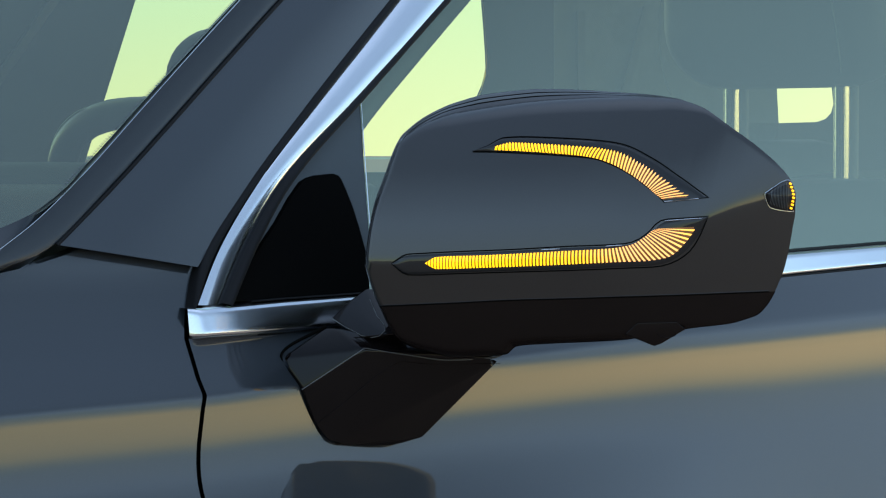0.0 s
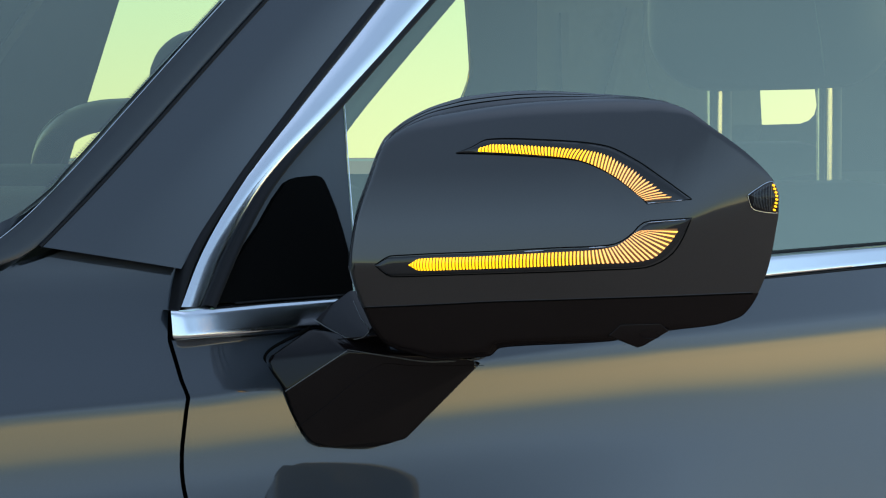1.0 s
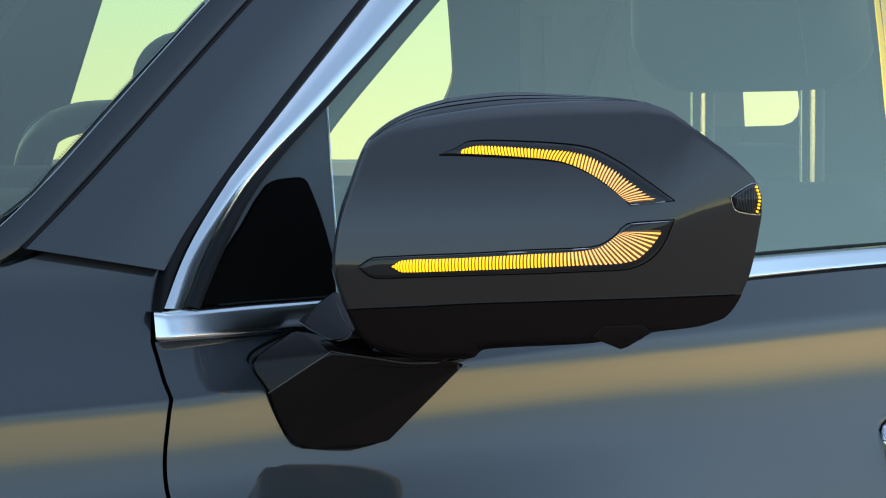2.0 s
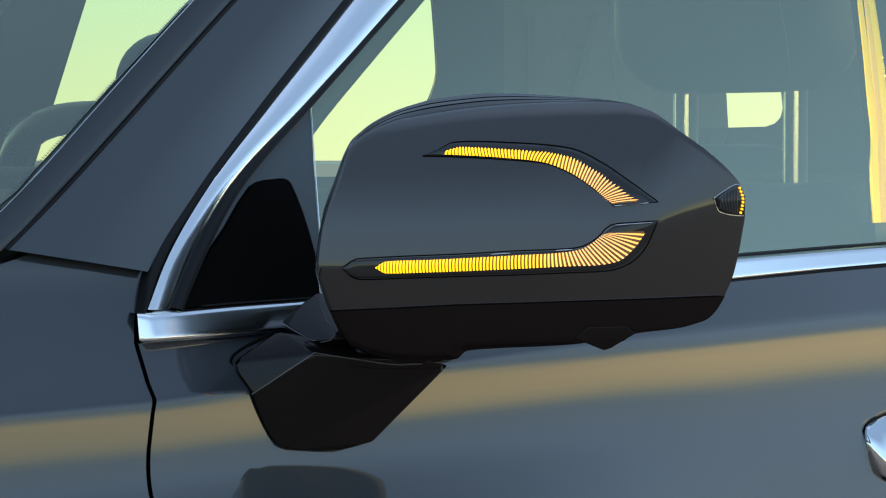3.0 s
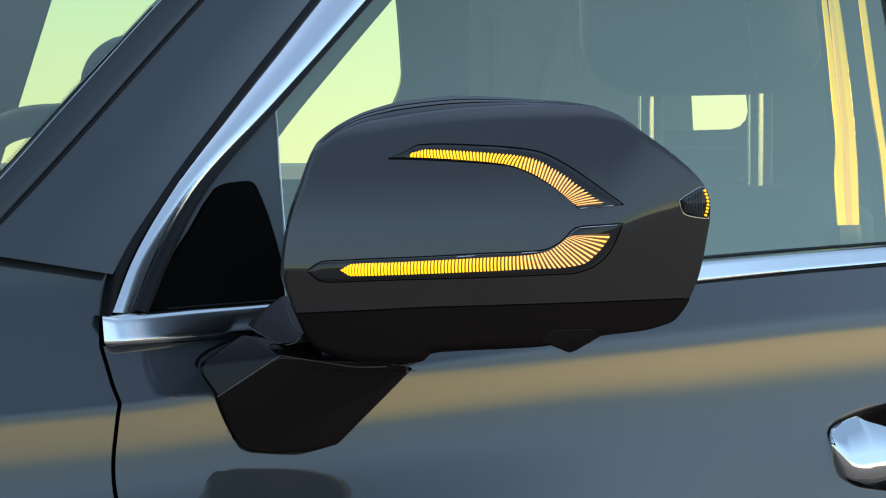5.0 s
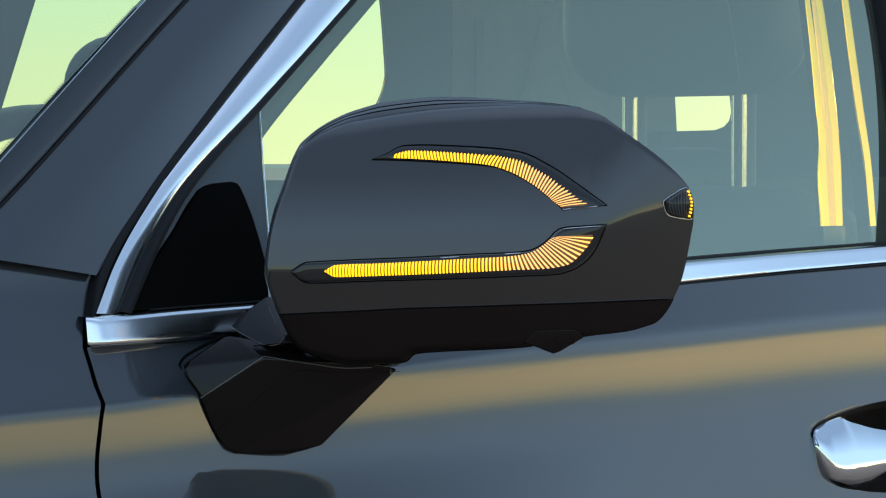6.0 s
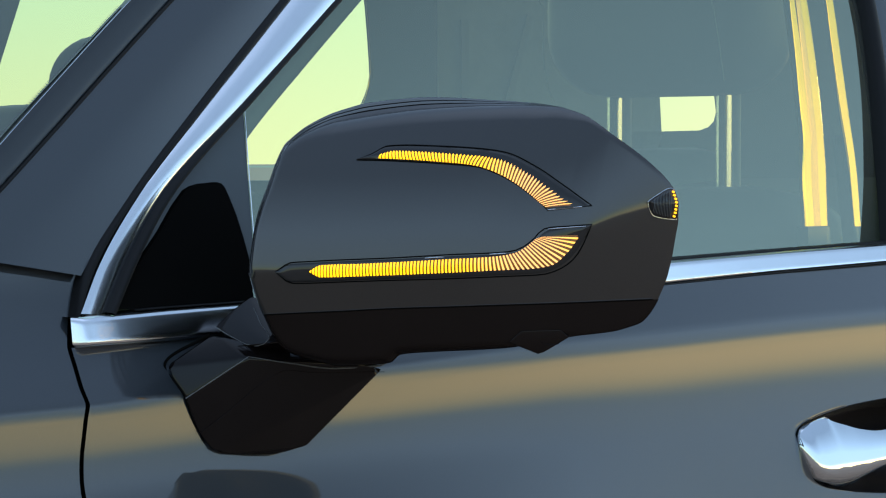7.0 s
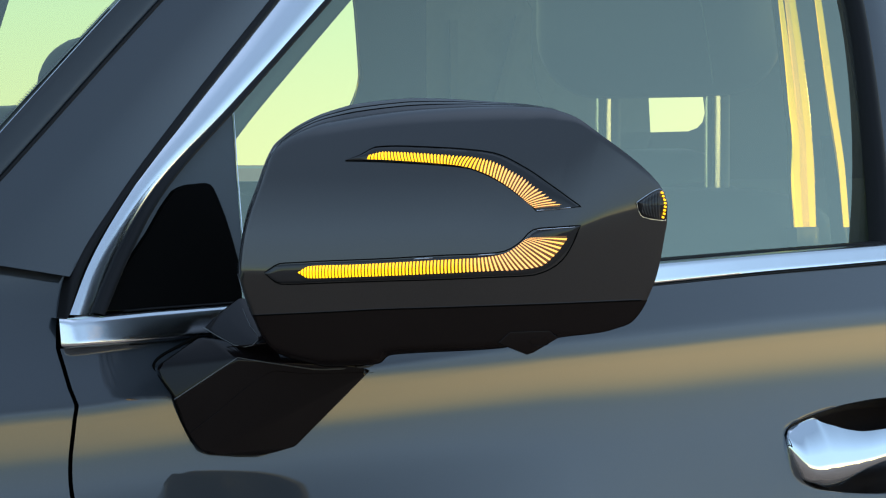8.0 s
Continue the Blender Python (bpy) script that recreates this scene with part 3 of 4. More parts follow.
def build_surround():
    strip("window_trim", lay(TRIM_OUT[1:]), lay(TRIM_IN), CHROME, door, "satin chrome window trim along the pillar", proud=0.0030, n=120, across=25, power=2.0, swell=((0.03, 0.12, 0.20), (0.85, 0.9, 1.0)), tilt=((0.03, 0.08, 0.13, 0.20), (-0.0058, -0.0042, 0.0, 0.0035)))
    strip("pillar_seal", lay(SEAL_OUT[1:]), lay(TRIM_OUT[1:]), RUBBER, door, "black rubber door seal", proud=0.003, n=90, across=5)
    belt = np.linspace(-0.0005, 0.945, 40)
    strip("belt_trim", [(taper(s) + 0.001, s, belt_low(s)) for s in belt], [(glass_u(belt_top(s), s) + 0.001, s, belt_top(s)) for s in belt], CHROME, door, "satin chrome belt trim", proud=0.006, n=260, across=17, power=9, nose=0.009, swell=((0.012, 0.03, 0.07, 0.12), (1.22, 1.16, 1.03, 1.0)), tilt=((0.0, 0.08, 0.15, 0.30), (-0.0055, -0.004, 0.0, 0.0045)))
    # thin black strip that draws the shadow line under the belt trim
    strip("trim_shadow_line", [(taper(s) + 0.0015, s, belt_low(s) - 0.0010) for s in belt[2:]], [(taper(s) + 0.0015, s, belt_low(s) + 0.0008) for s in belt[2:]], RUBBER, door, proud=0.0025, n=80, across=5)
    strip("belt_seal", [(glass_u(belt_top(s), s), s, belt_top(s)) for s in belt[2:]], [(glass_u(belt_top(s) + 0.0012, s), s, belt_top(s) + 0.0012) for s in belt[2:]], RUBBER, door, "black rubber window seal", proud=0.002, n=60, across=5)
    strip("inner_seal", lay([(s - 0.0028, z + 0.0014) for s, z in TRIM_IN], 0.001), lay([(s + 0.0025, z - 0.001) for s, z in TRIM_IN]), RUBBER, door, "black rubber window seal", proud=0.004, n=90, across=5)
    lining_a = [(-0.0592, 0.1824, 1.2133), (-0.0654, 0.2092, 1.2326), (-0.0785, 0.2650, 1.2726), (-0.0923, 0.3234, 1.3124), (-0.15, 0.54, 1.46)]
    lining_b = [(-0.0566, 0.1956, 1.2095), (-0.0611, 0.2130, 1.2230), (-0.0755, 0.2758, 1.2669), (-0.0917, 0.3446, 1.3131), (-0.15, 0.57, 1.46)]
    strip("pillar_lining", lining_a, lining_b, SAIL, door, "grey pillar lining behind the glass", proud=0.004, n=40, across=7)
    # B pillar: black edge and painted cover
    edge = [(0.8554, 1.1362), (0.8834, 1.1958), (0.9195, 1.2899), (0.9340, 1.3380), (0.952, 1.44), (0.961, 1.55)]
    strip("window_seal", lay(edge), lay([(s + 0.015, z) for s, z in edge]), RUBBER, door, "black rubber window edge", proud=0.004, n=40, across=7)
    strip("pillar_cover", lay([(s + 0.015, z) for s, z in edge]), lay([(s + 0.09, z) for s, z in edge]), PAINT, door, "dark blue-grey pillar cover", proud=0.003, n=40, across=7)
    # painted pillar panel between windscreen and door
    a, b = curve(lay(PANEL_TOP), 70), curve(lay([(0.0160, 1.1301)] + SEAL_OUT[3:]), 70)
    g = []
    for w in np.linspace(0, 1, 20):
        row = a + (b - a) * w
        row[:, 0] += 0.005 * (1 - (2 * w - 1) ** 2) * np.linspace(0.3, 1, 70)
        g.append(row)
    sheet("windscreen_pillar", g, PAINT, car, "dark blue-grey windscreen pillar", thick=(-0.03, 0, 0.004))
    # black moulding beside the windscreen
    a, b = curve(lay([(-0.20, 1.10), (-0.158, 1.1215)] + [(s - 0.0016, z + 0.0011) for s, z in WEDGE], 0.001), 90), curve(lay([(-0.20, 1.106), (-0.1226, 1.1322), (-0.0985, 1.1384)] + [(s - 0.003, z + 0.0005) for s, z in PANEL_TOP]), 90)
    g = [a + (b - a) * w + np.array((0.001 * (1 - (2 * w - 1) ** 4), 0, 0)) for w in np.linspace(0, 1, 9)]
    sheet("windscreen_moulding", g, MOULDING, car, "black moulding beside the windscreen", thick=(-0.02, 0, -0.01))
    tube("moulding_edge", curve(lay([(-0.158, 1.1215)] + [(s - 0.0016, z + 0.0011) for s, z in WEDGE], 0.0015), 80), 0.00022, CHROME, car, "thin bright moulding edge", sides=6)
    tube("moulding_bead", curve(lay([(s - 0.002, z) for s, z in PANEL_TOP], 0.001), 70), 0.0012, RUBBER, car, sides=6)
    # corner panel ahead of the window, with the dark inner face behind it
    sail = [(0.0330, 1.1090), (0.0600, 1.1374), (0.1005, 1.1781), (0.1864, 1.2389), (0.1705, 1.1832), (0.1600, 1.1450), (0.1392, 1.1100)]
    v = lay(sail, -0.004)
    n = len(v)
    v += lay(sail, -0.020)
    part("corner_panel", v, [tuple(range(n)), tuple(reversed(range(n, 2 * n)))] + [(i, (i + 1) % n, n + (i + 1) % n, n + i) for i in range(n)], SAIL, door, "dark grey gloss corner panel", smooth=False)
    cup = [(0.0330, 1.1085), (0.0422, 1.1182), (0.0610, 1.1355), (0.0859, 1.1565), (0.1028, 1.1726), (0.1155, 1.1827), (0.1220, 1.1853), (0.1284, 1.1867), (0.1427, 1.1878), (0.1462, 1.1868), (0.1480, 1.1845), (0.1494, 1.1778), (0.1510, 1.1656), (0.1514, 1.1519), (0.1510, 1.1355), (0.1446, 1.1101)]
    v = lay(cup, -0.0005)
    n = len(v)
    v += lay(cup, -0.006)
    part("corner_cover", v, [tuple(range(n)), tuple(reversed(range(n, 2 * n)))] + [(i, (i + 1) % n, n + (i + 1) % n, n + i) for i in range(n)], SHADOW_GAP, door, "matt black corner cover", smooth=False)
    tube("corner_edge", curve(lay([(0.1868, 1.2395), (0.1709, 1.1832), (0.1604, 1.1450)], -0.003), 20), 0.00032, CHROME, door, "thin bright edge", sides=6)


build_surround()


# ---- glass ----
def screen_s(u, z):
    w = (u - 0.5 * FAR) / (0.5 * FAR)
    return -0.1132 + (z - 1.1434) * 1.407 + 0.10 * (u - glass_u(z)) - 0.06 * (1 - w * w)


BORDER_IN = [(-0.0650, -0.1218, 1.1449), (-0.0550, -0.1038, 1.1554), (-0.0440, -0.0864, 1.1652), (-0.0415, -0.0666, 1.1782), (-0.0471, -0.0413, 1.1961), (-0.0514, -0.0199, 1.2113), (-0.0566, 0.0017, 1.2267), (-0.0712, 0.0730, 1.2771), (-0.0787, 0.1089, 1.3024)]


GLASS_EDGE_Z, GLASS_EDGE = (1.112, 1.145, 1.165, 1.178, 1.196, 1.2113, 1.2267, 1.277), (-0.03, -0.023, 0.0010, 0.0068, 0.0048, 0.0038, 0.0028, 0.0005)


def build_glass():
    g = []
    for z in np.r_[np.linspace(1.112, 1.30, 50), np.linspace(1.31, 1.62, 14)]:
        u0 = glass_u(z, -0.1132 + (z - 1.1434) * 1.407) - 0.004
        g.append([(u, screen_s(u, z) + 0.06 * (1 - ((u0 - 0.5 * FAR) / (0.5 * FAR)) ** 2), z) for u in np.linspace(u0 + float(np.interp(z, GLASS_EDGE_Z, GLASS_EDGE)), FAR - glass_u(z), 30)])
    sheet("windscreen", g, SCREEN_GLASS, car, "green-tinted windscreen")
    pane_top = lambda s: np.interp(s, [p[0] for p in TRIM_IN], [p[1] for p in TRIM_IN])
    g = []
    for s in np.linspace(0.05, 0.95, 40):
        lo, hi = float(belt_top(s)) - 0.01, float(pane_top(s)) + 0.01
        g.append([(glass_u(z, s) - 0.008 - 0.24 * min(0.0, z - 1.34) ** 2, s, z) for z in np.linspace(lo, max(hi, lo + 0.01), 24)])
    sheet("door_window", g, SIDE_GLASS, door, "green-tinted door window, closed")
    # border of the windscreen
    a, b = curve(BORDER_IN, 60), curve([(u, s + 0.010, z) for u, s, z in lay([(-0.148, 1.1265)] + WEDGE[:6], -0.008)], 60)
    sheet("windscreen_border", [a + (b - a) * w for w in np.linspace(0, 1, 4)], MOULDING, car, "black printed windscreen border")


build_glass()


def build_border_dots():
    """The dotted fringe of the printed border, as one fine strip of points."""
    path = curve(BORDER_IN[3:], 84)
    v, f = [], []
    tang = path[-1] - path[0]
    tang /= np.linalg.norm(tang)
    across = np.array((-1.0, -0.1, 0.0)) - tang * np.dot(tang, np.array((-1.0, -0.1, 0.0)))
    across /= np.linalg.norm(across)
    for p in path:
        for row in (0, 1):
            c = p + across * (0.0006 + 0.0019 * row) + np.array((0.0, -0.0005, 0.0003)) + tang * 0.0011 * row
            r = 0.0010 - 0.00035 * row
            k = len(v)
            v += [c - tang * r, c + across * r, c + tang * r, c - across * r]
            f.append((k, k + 1, k + 2, k + 3))
    tagged(part("border_dots", v, f, MOULDING, car), kind="stuff")


build_border_dots()


# ---- the side mirror ----
mirror = new("side_mirror")
mirror.parent = car
tagged(mirror, label="dark grey door mirror with lit amber turn signals")


def on_cap(u, z, lift=0.0):
    """The shell's surface at (u, z), raised by lift along its normal."""
    e = 0.0004
    s = shell_s((u, u - e, u + e, u, u), (z, z, z, z - e, z + e), False)
    n = np.array(((s[2] - s[1]) / (2 * e), -1.0, (s[4] - s[3]) / (2 * e)))
    return np.array((u, s[0], z)) + lift * n / np.linalg.norm(n)


def lens_point(p, q, w, lift, bulge=0.0012):
    """A point of a lens that spans the shell from edge place p to edge place q."""
    a, b = on_cap(*p), on_cap(*q)
    n = on_cap(*((p + q) / 2), lift=1.0) - on_cap(*((p + q) / 2))
    return a * (1 - w) + b * w + n * (bulge * math.sin(math.pi * w) ** 0.7 + lift)


def lamp_sheet(name, hi, lo, mat, label="", n=70, across=12, bulge=0.0012):
    a, b = curve(hi, n), curve(lo, n)
    g = [[lens_point(p, q, w, 0.0002 if 0 < k < across - 1 else -0.0008, bulge) for p, q in zip(a, b)] for k, w in enumerate(np.linspace(0, 1, across))]
    return sheet(name, g, mat, car, label)


def ribs(hi, lo, count, fill, mat, parent):
    """Lit ridges across a light guide, each a piece of its own; hi and lo are matched knots of its two edges."""
    hi, lo = np.array(hi), np.array(lo)
    d = np.r_[0, np.cumsum((np.linalg.norm(np.diff(hi, axis=0), axis=1) + np.linalg.norm(np.diff(lo, axis=0), axis=1)) / 2)]
    at = lambda edge, t: np.array([float(spline(d, edge[:, 0], t)), float(spline(d, edge[:, 1], t))])
    for i in range(count):
        t0, t1, v = d[-1] * i / count, d[-1] * (i + fill * (1.15 - 0.50 * i / count)) / count, []
        tm = (t0 + t1) / 2
        for w in np.linspace(0.0, 1.0, 5):
            v += [lens_point(at(hi, t0), at(lo, t0), w, 0.0007), lens_point(at(hi, tm), at(lo, tm), w, 0.0011), lens_point(at(hi, t1), at(lo, t1), w, 0.0007)]
        part("rib", v, grid_faces(5, 3), mat, parent)


NECK_BASE = [(a, b, c) for b in (0.165, 0.195) for a, c in ((0.010, 1.086), (0.060, 1.0855), (0.070, 1.0800), (0.074, 1.0690), (0.012, 1.0620))]
NECK = ((0.0272, 0.0945, 1.0968), (0.0320, 0.1042, 1.1067), (0.0388, 0.1141, 1.1156), (0.0455, 0.1112, 1.1087), (0.0562, 0.1073, 1.0984), (0.0640, 0.1064, 1.0928), (0.0661, 0.1048, 1.0900), (0.0648, 0.1015, 1.0868), (0.0605, 0.0988, 1.0855), (0.0530, 0.0966, 1.0866), (0.0390, 0.0952, 1.0918))
RIM_U, RIM_WIDE = (0.0766, 0.0785, 0.0823, 0.0916, 0.1049, 0.1205, 0.1527, 0.1687, 0.1907, 0.2277, 0.2378), (0.0018, 0.0036, 0.0034, 0.0045, 0.0062, 0.0083, 0.0075, 0.0062, 0.0038, 0.0006, 0.0001)


def rim_ring(share, back, slide=0.93):
    """A line round the cap's inner and top edge, set outward by a share of the rim's width and back."""
    p = RIM_TOP[RIM_TOP[:, 0] < 0.2398]
    t = np.gradient(p, axis=0)
    t /= np.linalg.norm(t, axis=1)[:, None]
    out = np.stack([-t[:, 1], t[:, 0]], 1) * np.interp(p[:, 0], RIM_U, RIM_WIDE)[:, None] * share
    s = shell_s(p[:, 0], p[:, 1])
    return np.stack([p[:, 0] + out[:, 0] - np.interp(p[:, 0], (0.085, 0.12), (slide, 0.93)) * back, s + back, p[:, 1] + out[:, 1]], 1)


def build_mirror():
    u, hi = RIM_TOP[:, 0], RIM_TOP[:, 1]
    crease = np.minimum(np.interp(u, *zip(*CREASE)), hi)
    sheet("cap", shell_sheet(u, crease, hi, 60), CAP_PAINT, mirror, "dark grey painted mirror cap")
    u, lo = RIM_LOW[:, 0], RIM_LOW[:, 1]
    crease = np.maximum(np.interp(u, *zip(*CREASE)), lo)
    part_z = np.interp(u, *zip(*PARTING))
    sheet("cap_skirt", shell_sheet(u, np.clip(part_z, lo, crease), crease, 24), CAP_PAINT, mirror, "dark grey lower band of the cap")
    keep = lo < part_z
    low = shell_sheet(u[keep], lo[keep], part_z[keep], 30)
    low[:, :, 1] += 0.0006
    sheet("lower_cover", low, LOWER_PLASTIC, mirror, "near-black gloss lower cover")
    # the fine joint between cap and cover
    line = curve(PARTING, 120)[3:-1]
    s = shell_s(line[:, 0], line[:, 1])
    tube("joint", np.stack([line[:, 0], s + 0.0002, line[:, 1]], 1), 0.00045, SHADOW_GAP, mirror, sides=6)
    tube("cap_lip", np.stack([line[:, 0], s + 0.0001, line[:, 1] + 0.0006], 1), 0.00035, CAP_PAINT, mirror, sides=6)
    # rolled cap edge, gap, bright lip and housing rim behind it
    sheet("cap_roof", [rim_ring(0.0, 0.0), rim_ring(0.12, 0.0006), rim_ring(0.30, 0.0022)], CAP_PAINT, mirror)
    sheet("rim_gap", [rim_ring(0.28, 0.0024), rim_ring(0.42, 0.0030)], SHADOW_GAP, mirror)
    sheet("rim_lip", [rim_ring(0.36, 0.0032), rim_ring(0.40, 0.0026), rim_ring(0.58, 0.0036), rim_ring(0.62, 0.0046)], RIM_PLASTIC, mirror, "grey lip round the housing")
    sheet("rim_gap", [rim_ring(0.58, 0.0048), rim_ring(0.72, 0.0052)], SHADOW_GAP, mirror)
    sheet("rear_housing", [rim_ring(0.66, 0.0054), rim_ring(0.70, 0.0050), rim_ring(0.86, 0.0058), rim_ring(0.97, 0.0080), rim_ring(1.0, 0.0120), rim_ring(0.8, 0.050, 0.35), rim_ring(0.0, 0.075, 0.2)], RIM_PLASTIC, mirror, "dark housing rim")
    # underside and outer end, folded in behind the front
    ring = np.vstack([RIM_LOW, RIM_TOP[RIM_TOP[:, 0] > 0.2368][::-1]])
    s = shell_s(ring[:, 0], ring[:, 1])
    fold = np.clip((ring[:, 0] - 0.09) / 0.05, 0, 1)
    g = [np.stack([ring[:, 0] - 1.05 * b * fold, s + b, ring[:, 1] + c], 1) for b, c in ((0.0, 0.0), (0.002, 0.0003), (0.03, 0.002), (0.075, 0.006))]
    sheet("underside", g, LOWER_PLASTIC, mirror)
    back = [(0.065, 0.2, 1.108), (0.063, 0.2, 1.195), (0.095, 0.203, 1.22), (0.19, 0.217, 1.224), (0.227, 0.225, 1.19), (0.227, 0.225, 1.125), (0.205, 0.221, 1.106)]
    back = [(u - 0.028, s - 0.008, z) for u, s, z in back]
    n = len(back)
    part("mirror_glass", back + [(u, s - 0.006, z) for u, s, z in back], [tuple(range(n)), tuple(reversed(range(n, 2 * n)))] + [(i, (i + 1) % n, n + (i + 1) % n, n + i) for i in range(n)], MIRROR_GLASS, mirror, "rear-view mirror glass", smooth=False)
    hull("neck_base", NECK_BASE, GLOSS_BLACK, mirror, bevel=0.002)
    # foot on the door and neck up to the shell
    foot = [(0.0140, 0.0644, 1.0732), (0.0288, 0.0890, 1.0924), (0.0362, 0.0929, 1.0908), (0.0550, 0.0972, 1.0789), (0.0277, 0.0696, 1.0533), (0.0648, 0.1249, 1.0738), (0.0757, 0.1545, 1.0697), (0.0891, 0.1867, 1.0707),
            (0.0483, 0.1537, 1.0175), (0.0400, 0.1338, 1.0139), (0.0330, 0.0889, 1.0160), (0.0293, 0.0788, 1.0307), (0.012, 0.115, 1.074), (0.012, 0.130, 1.074), (0.006, 0.105, 1.078), (0.010, 0.170, 1.074), (0.04, 0.19, 1.064)]
    foot = [(u + 0.007, s - 0.007, z) for u, s, z in foot]
    hull("foot", foot, FOOT_BLACK, mirror, "gloss black angular mirror foot", bevel=0.0022)
    # raised lip of the foot; its paler colour draws the edge highlight
    lip = curve([foot[3], foot[5], foot[6], (0.0930, 0.1760, 1.0705), (0.0955, 0.1800, 1.0725)], 40)
    tube("foot_lip", lip + np.array((0.0004, -0.0004, 0.0005)), np.linspace(0.0003, 0.0007, 40), RIM_PLASTIC, mirror, "thin raised edge, paler to draw its highlight", sides=6)
    # highlight on the foot's ridge, drawn as a thin pale bar
    tube("foot_ridge_highlight", curve([foot[4], ((foot[4][0] + foot[3][0]) / 2, (foot[4][1] + foot[3][1]) / 2, (foot[4][2] + foot[3][2]) / 2), foot[3]], 20) + np.array((0.0001, -0.0003, 0.0)), 0.00040, RIM_PLASTIC, mirror, sides=5)
    rim = curve([foot[1], foot[0], foot[4], foot[11], foot[10]], 60)[:54]
    tube("foot_gasket", rim + np.array((-0.0012, 0.0010, 0.0)), np.linspace(0.0012, 0.0004, 54), SHADOW_GAP, mirror, "black gasket behind the foot", sides=8)
    groove = curve([(0.0296, 0.0785, 1.0302), (0.0415, 0.0903, 1.0429), (0.0604, 0.1182, 1.0682), (0.0625, 0.1221, 1.0699), (0.0694, 0.1404, 1.0679), (0.0878, 0.1860, 1.0670)], 40)
    tube("foot_joint", groove + np.array((0.0071, -0.0071, 0)), 0.00016, LOWER_PLASTIC, mirror, sides=5)
    away = np.array((-0.012, 0.022, -0.010))
    hull("neck", [np.array(p) for p in NECK] + [np.array(p) + away for p in NECK] + [np.array(p) for p in ((0.080, 0.125, 1.100), (0.085, 0.120, 1.088), (0.070, 0.130, 1.112))], GLOSS_BLACK, mirror, "gloss black mirror neck", bevel=0.0012)
    tube("neck_edge", [np.array(p) + np.array((0.0002, -0.0004, 0.0)) for p in NECK[3:] + NECK[:1]], 0.00032, RIM_PLASTIC, mirror, "thin pale edge", sides=5)
    # camera pod under the outer half
    pod = ((0.2186, 1.0914), (0.2253, 1.0887), (0.2309, 1.0842), (0.2341, 1.0856), (0.2458, 1.0946), (0.2428, 1.0991), (0.2256, 1.0984))
    front = [np.array((u, float(shell_s(u, z, False)[0]) - 0.0012, z)) for u, z in pod]
    hull("camera_pod", front + [p + np.array((-0.030, 0.030, 0.003)) for p in front], LOWER_PLASTIC, mirror, "black camera pod under the mirror", bevel=0.0006)
    ring = [(0.2376 + 0.0042 * math.cos(a), 1.0925 + 0.0028 * math.sin(a)) for a in np.linspace(0, 2 * math.pi, 25)]
    tube("camera_ring", [(u, float(shell_s(u, z, False)[0]) - 0.0014, z) for u, z in ring], 0.00022, LOWER_PLASTIC, mirror, sides=5)


build_mirror()

UP_HI = ((0.1316, 1.2021), (0.1390, 1.2055), (0.1476, 1.2107), (0.1579, 1.2112), (0.1822, 1.2103), (0.2011, 1.2089), (0.2129, 1.2068), (0.2282, 1.1990), (0.2439, 1.1877), (0.2561, 1.1779), (0.2600, 1.1745))
UP_LO = ((0.1316, 1.2021), (0.1428, 1.2019), (0.1692, 1.2007), (0.1852, 1.1996), (0.2009, 1.1979), (0.2118, 1.1938), (0.2225, 1.1873), (0.2320, 1.1795), (0.2366, 1.1754), (0.2399, 1.1717))
LOW_HI = ((0.0953, 1.1332), (0.1050, 1.1392), (0.1111, 1.1396), (0.1312, 1.1409), (0.1637, 1.1426), (0.1945, 1.1448), (0.2256, 1.1469), (0.2307, 1.1493), (0.2355, 1.1544), (0.2386, 1.1595), (0.2414, 1.1612), (0.2517, 1.1622), (0.2609, 1.1632))
LOW_LO = ((0.0953, 1.1332), (0.1041, 1.1263), (0.1102, 1.1264), (0.1304, 1.1274), (0.1629, 1.1289), (0.1938, 1.1302), (0.2224, 1.1318), (0.2389, 1.1329), (0.2463, 1.1360), (0.2524, 1.1418), (0.2576, 1.1524), (0.2609, 1.1632))
UG_HI = ((0.1450, 1.2055), (0.1525, 1.2078), (0.1834, 1.2062), (0.2022, 1.2044), (0.2111, 1.2027), (0.2232, 1.1969), (0.2356, 1.1884), (0.2467, 1.1792), (0.2525, 1.1745))
UG_LO = ((0.1445, 1.2028), (0.1542, 1.2024), (0.1850, 1.2003), (0.2003, 1.1983), (0.2114, 1.1942), (0.2219, 1.1877), (0.2311, 1.1802), (0.2358, 1.1758), (0.2392, 1.1731))
LG_HI = ((0.1161, 1.1342), (0.1224, 1.1377), (0.1479, 1.1390), (0.1947, 1.1421), (0.2191, 1.1440), (0.2278, 1.1462), (0.2333, 1.1506), (0.2370, 1.1547), (0.2399, 1.1558))
LG_LO = ((0.1160, 1.1335), (0.1219, 1.1304), (0.1475, 1.1314), (0.1943, 1.1339), (0.2202, 1.1356), (0.2332, 1.1363), (0.2431, 1.1384), (0.2515, 1.1473), (0.2564, 1.1568))
SIDE_HI = ((0.2800, 1.1768), (0.2827, 1.1808), (0.2865, 1.1849), (0.2873, 1.1842))
SIDE_LO = ((0.2800, 1.1768), (0.2807, 1.1716), (0.2815, 1.1686), (0.2851, 1.1664), (0.2880, 1.1657))


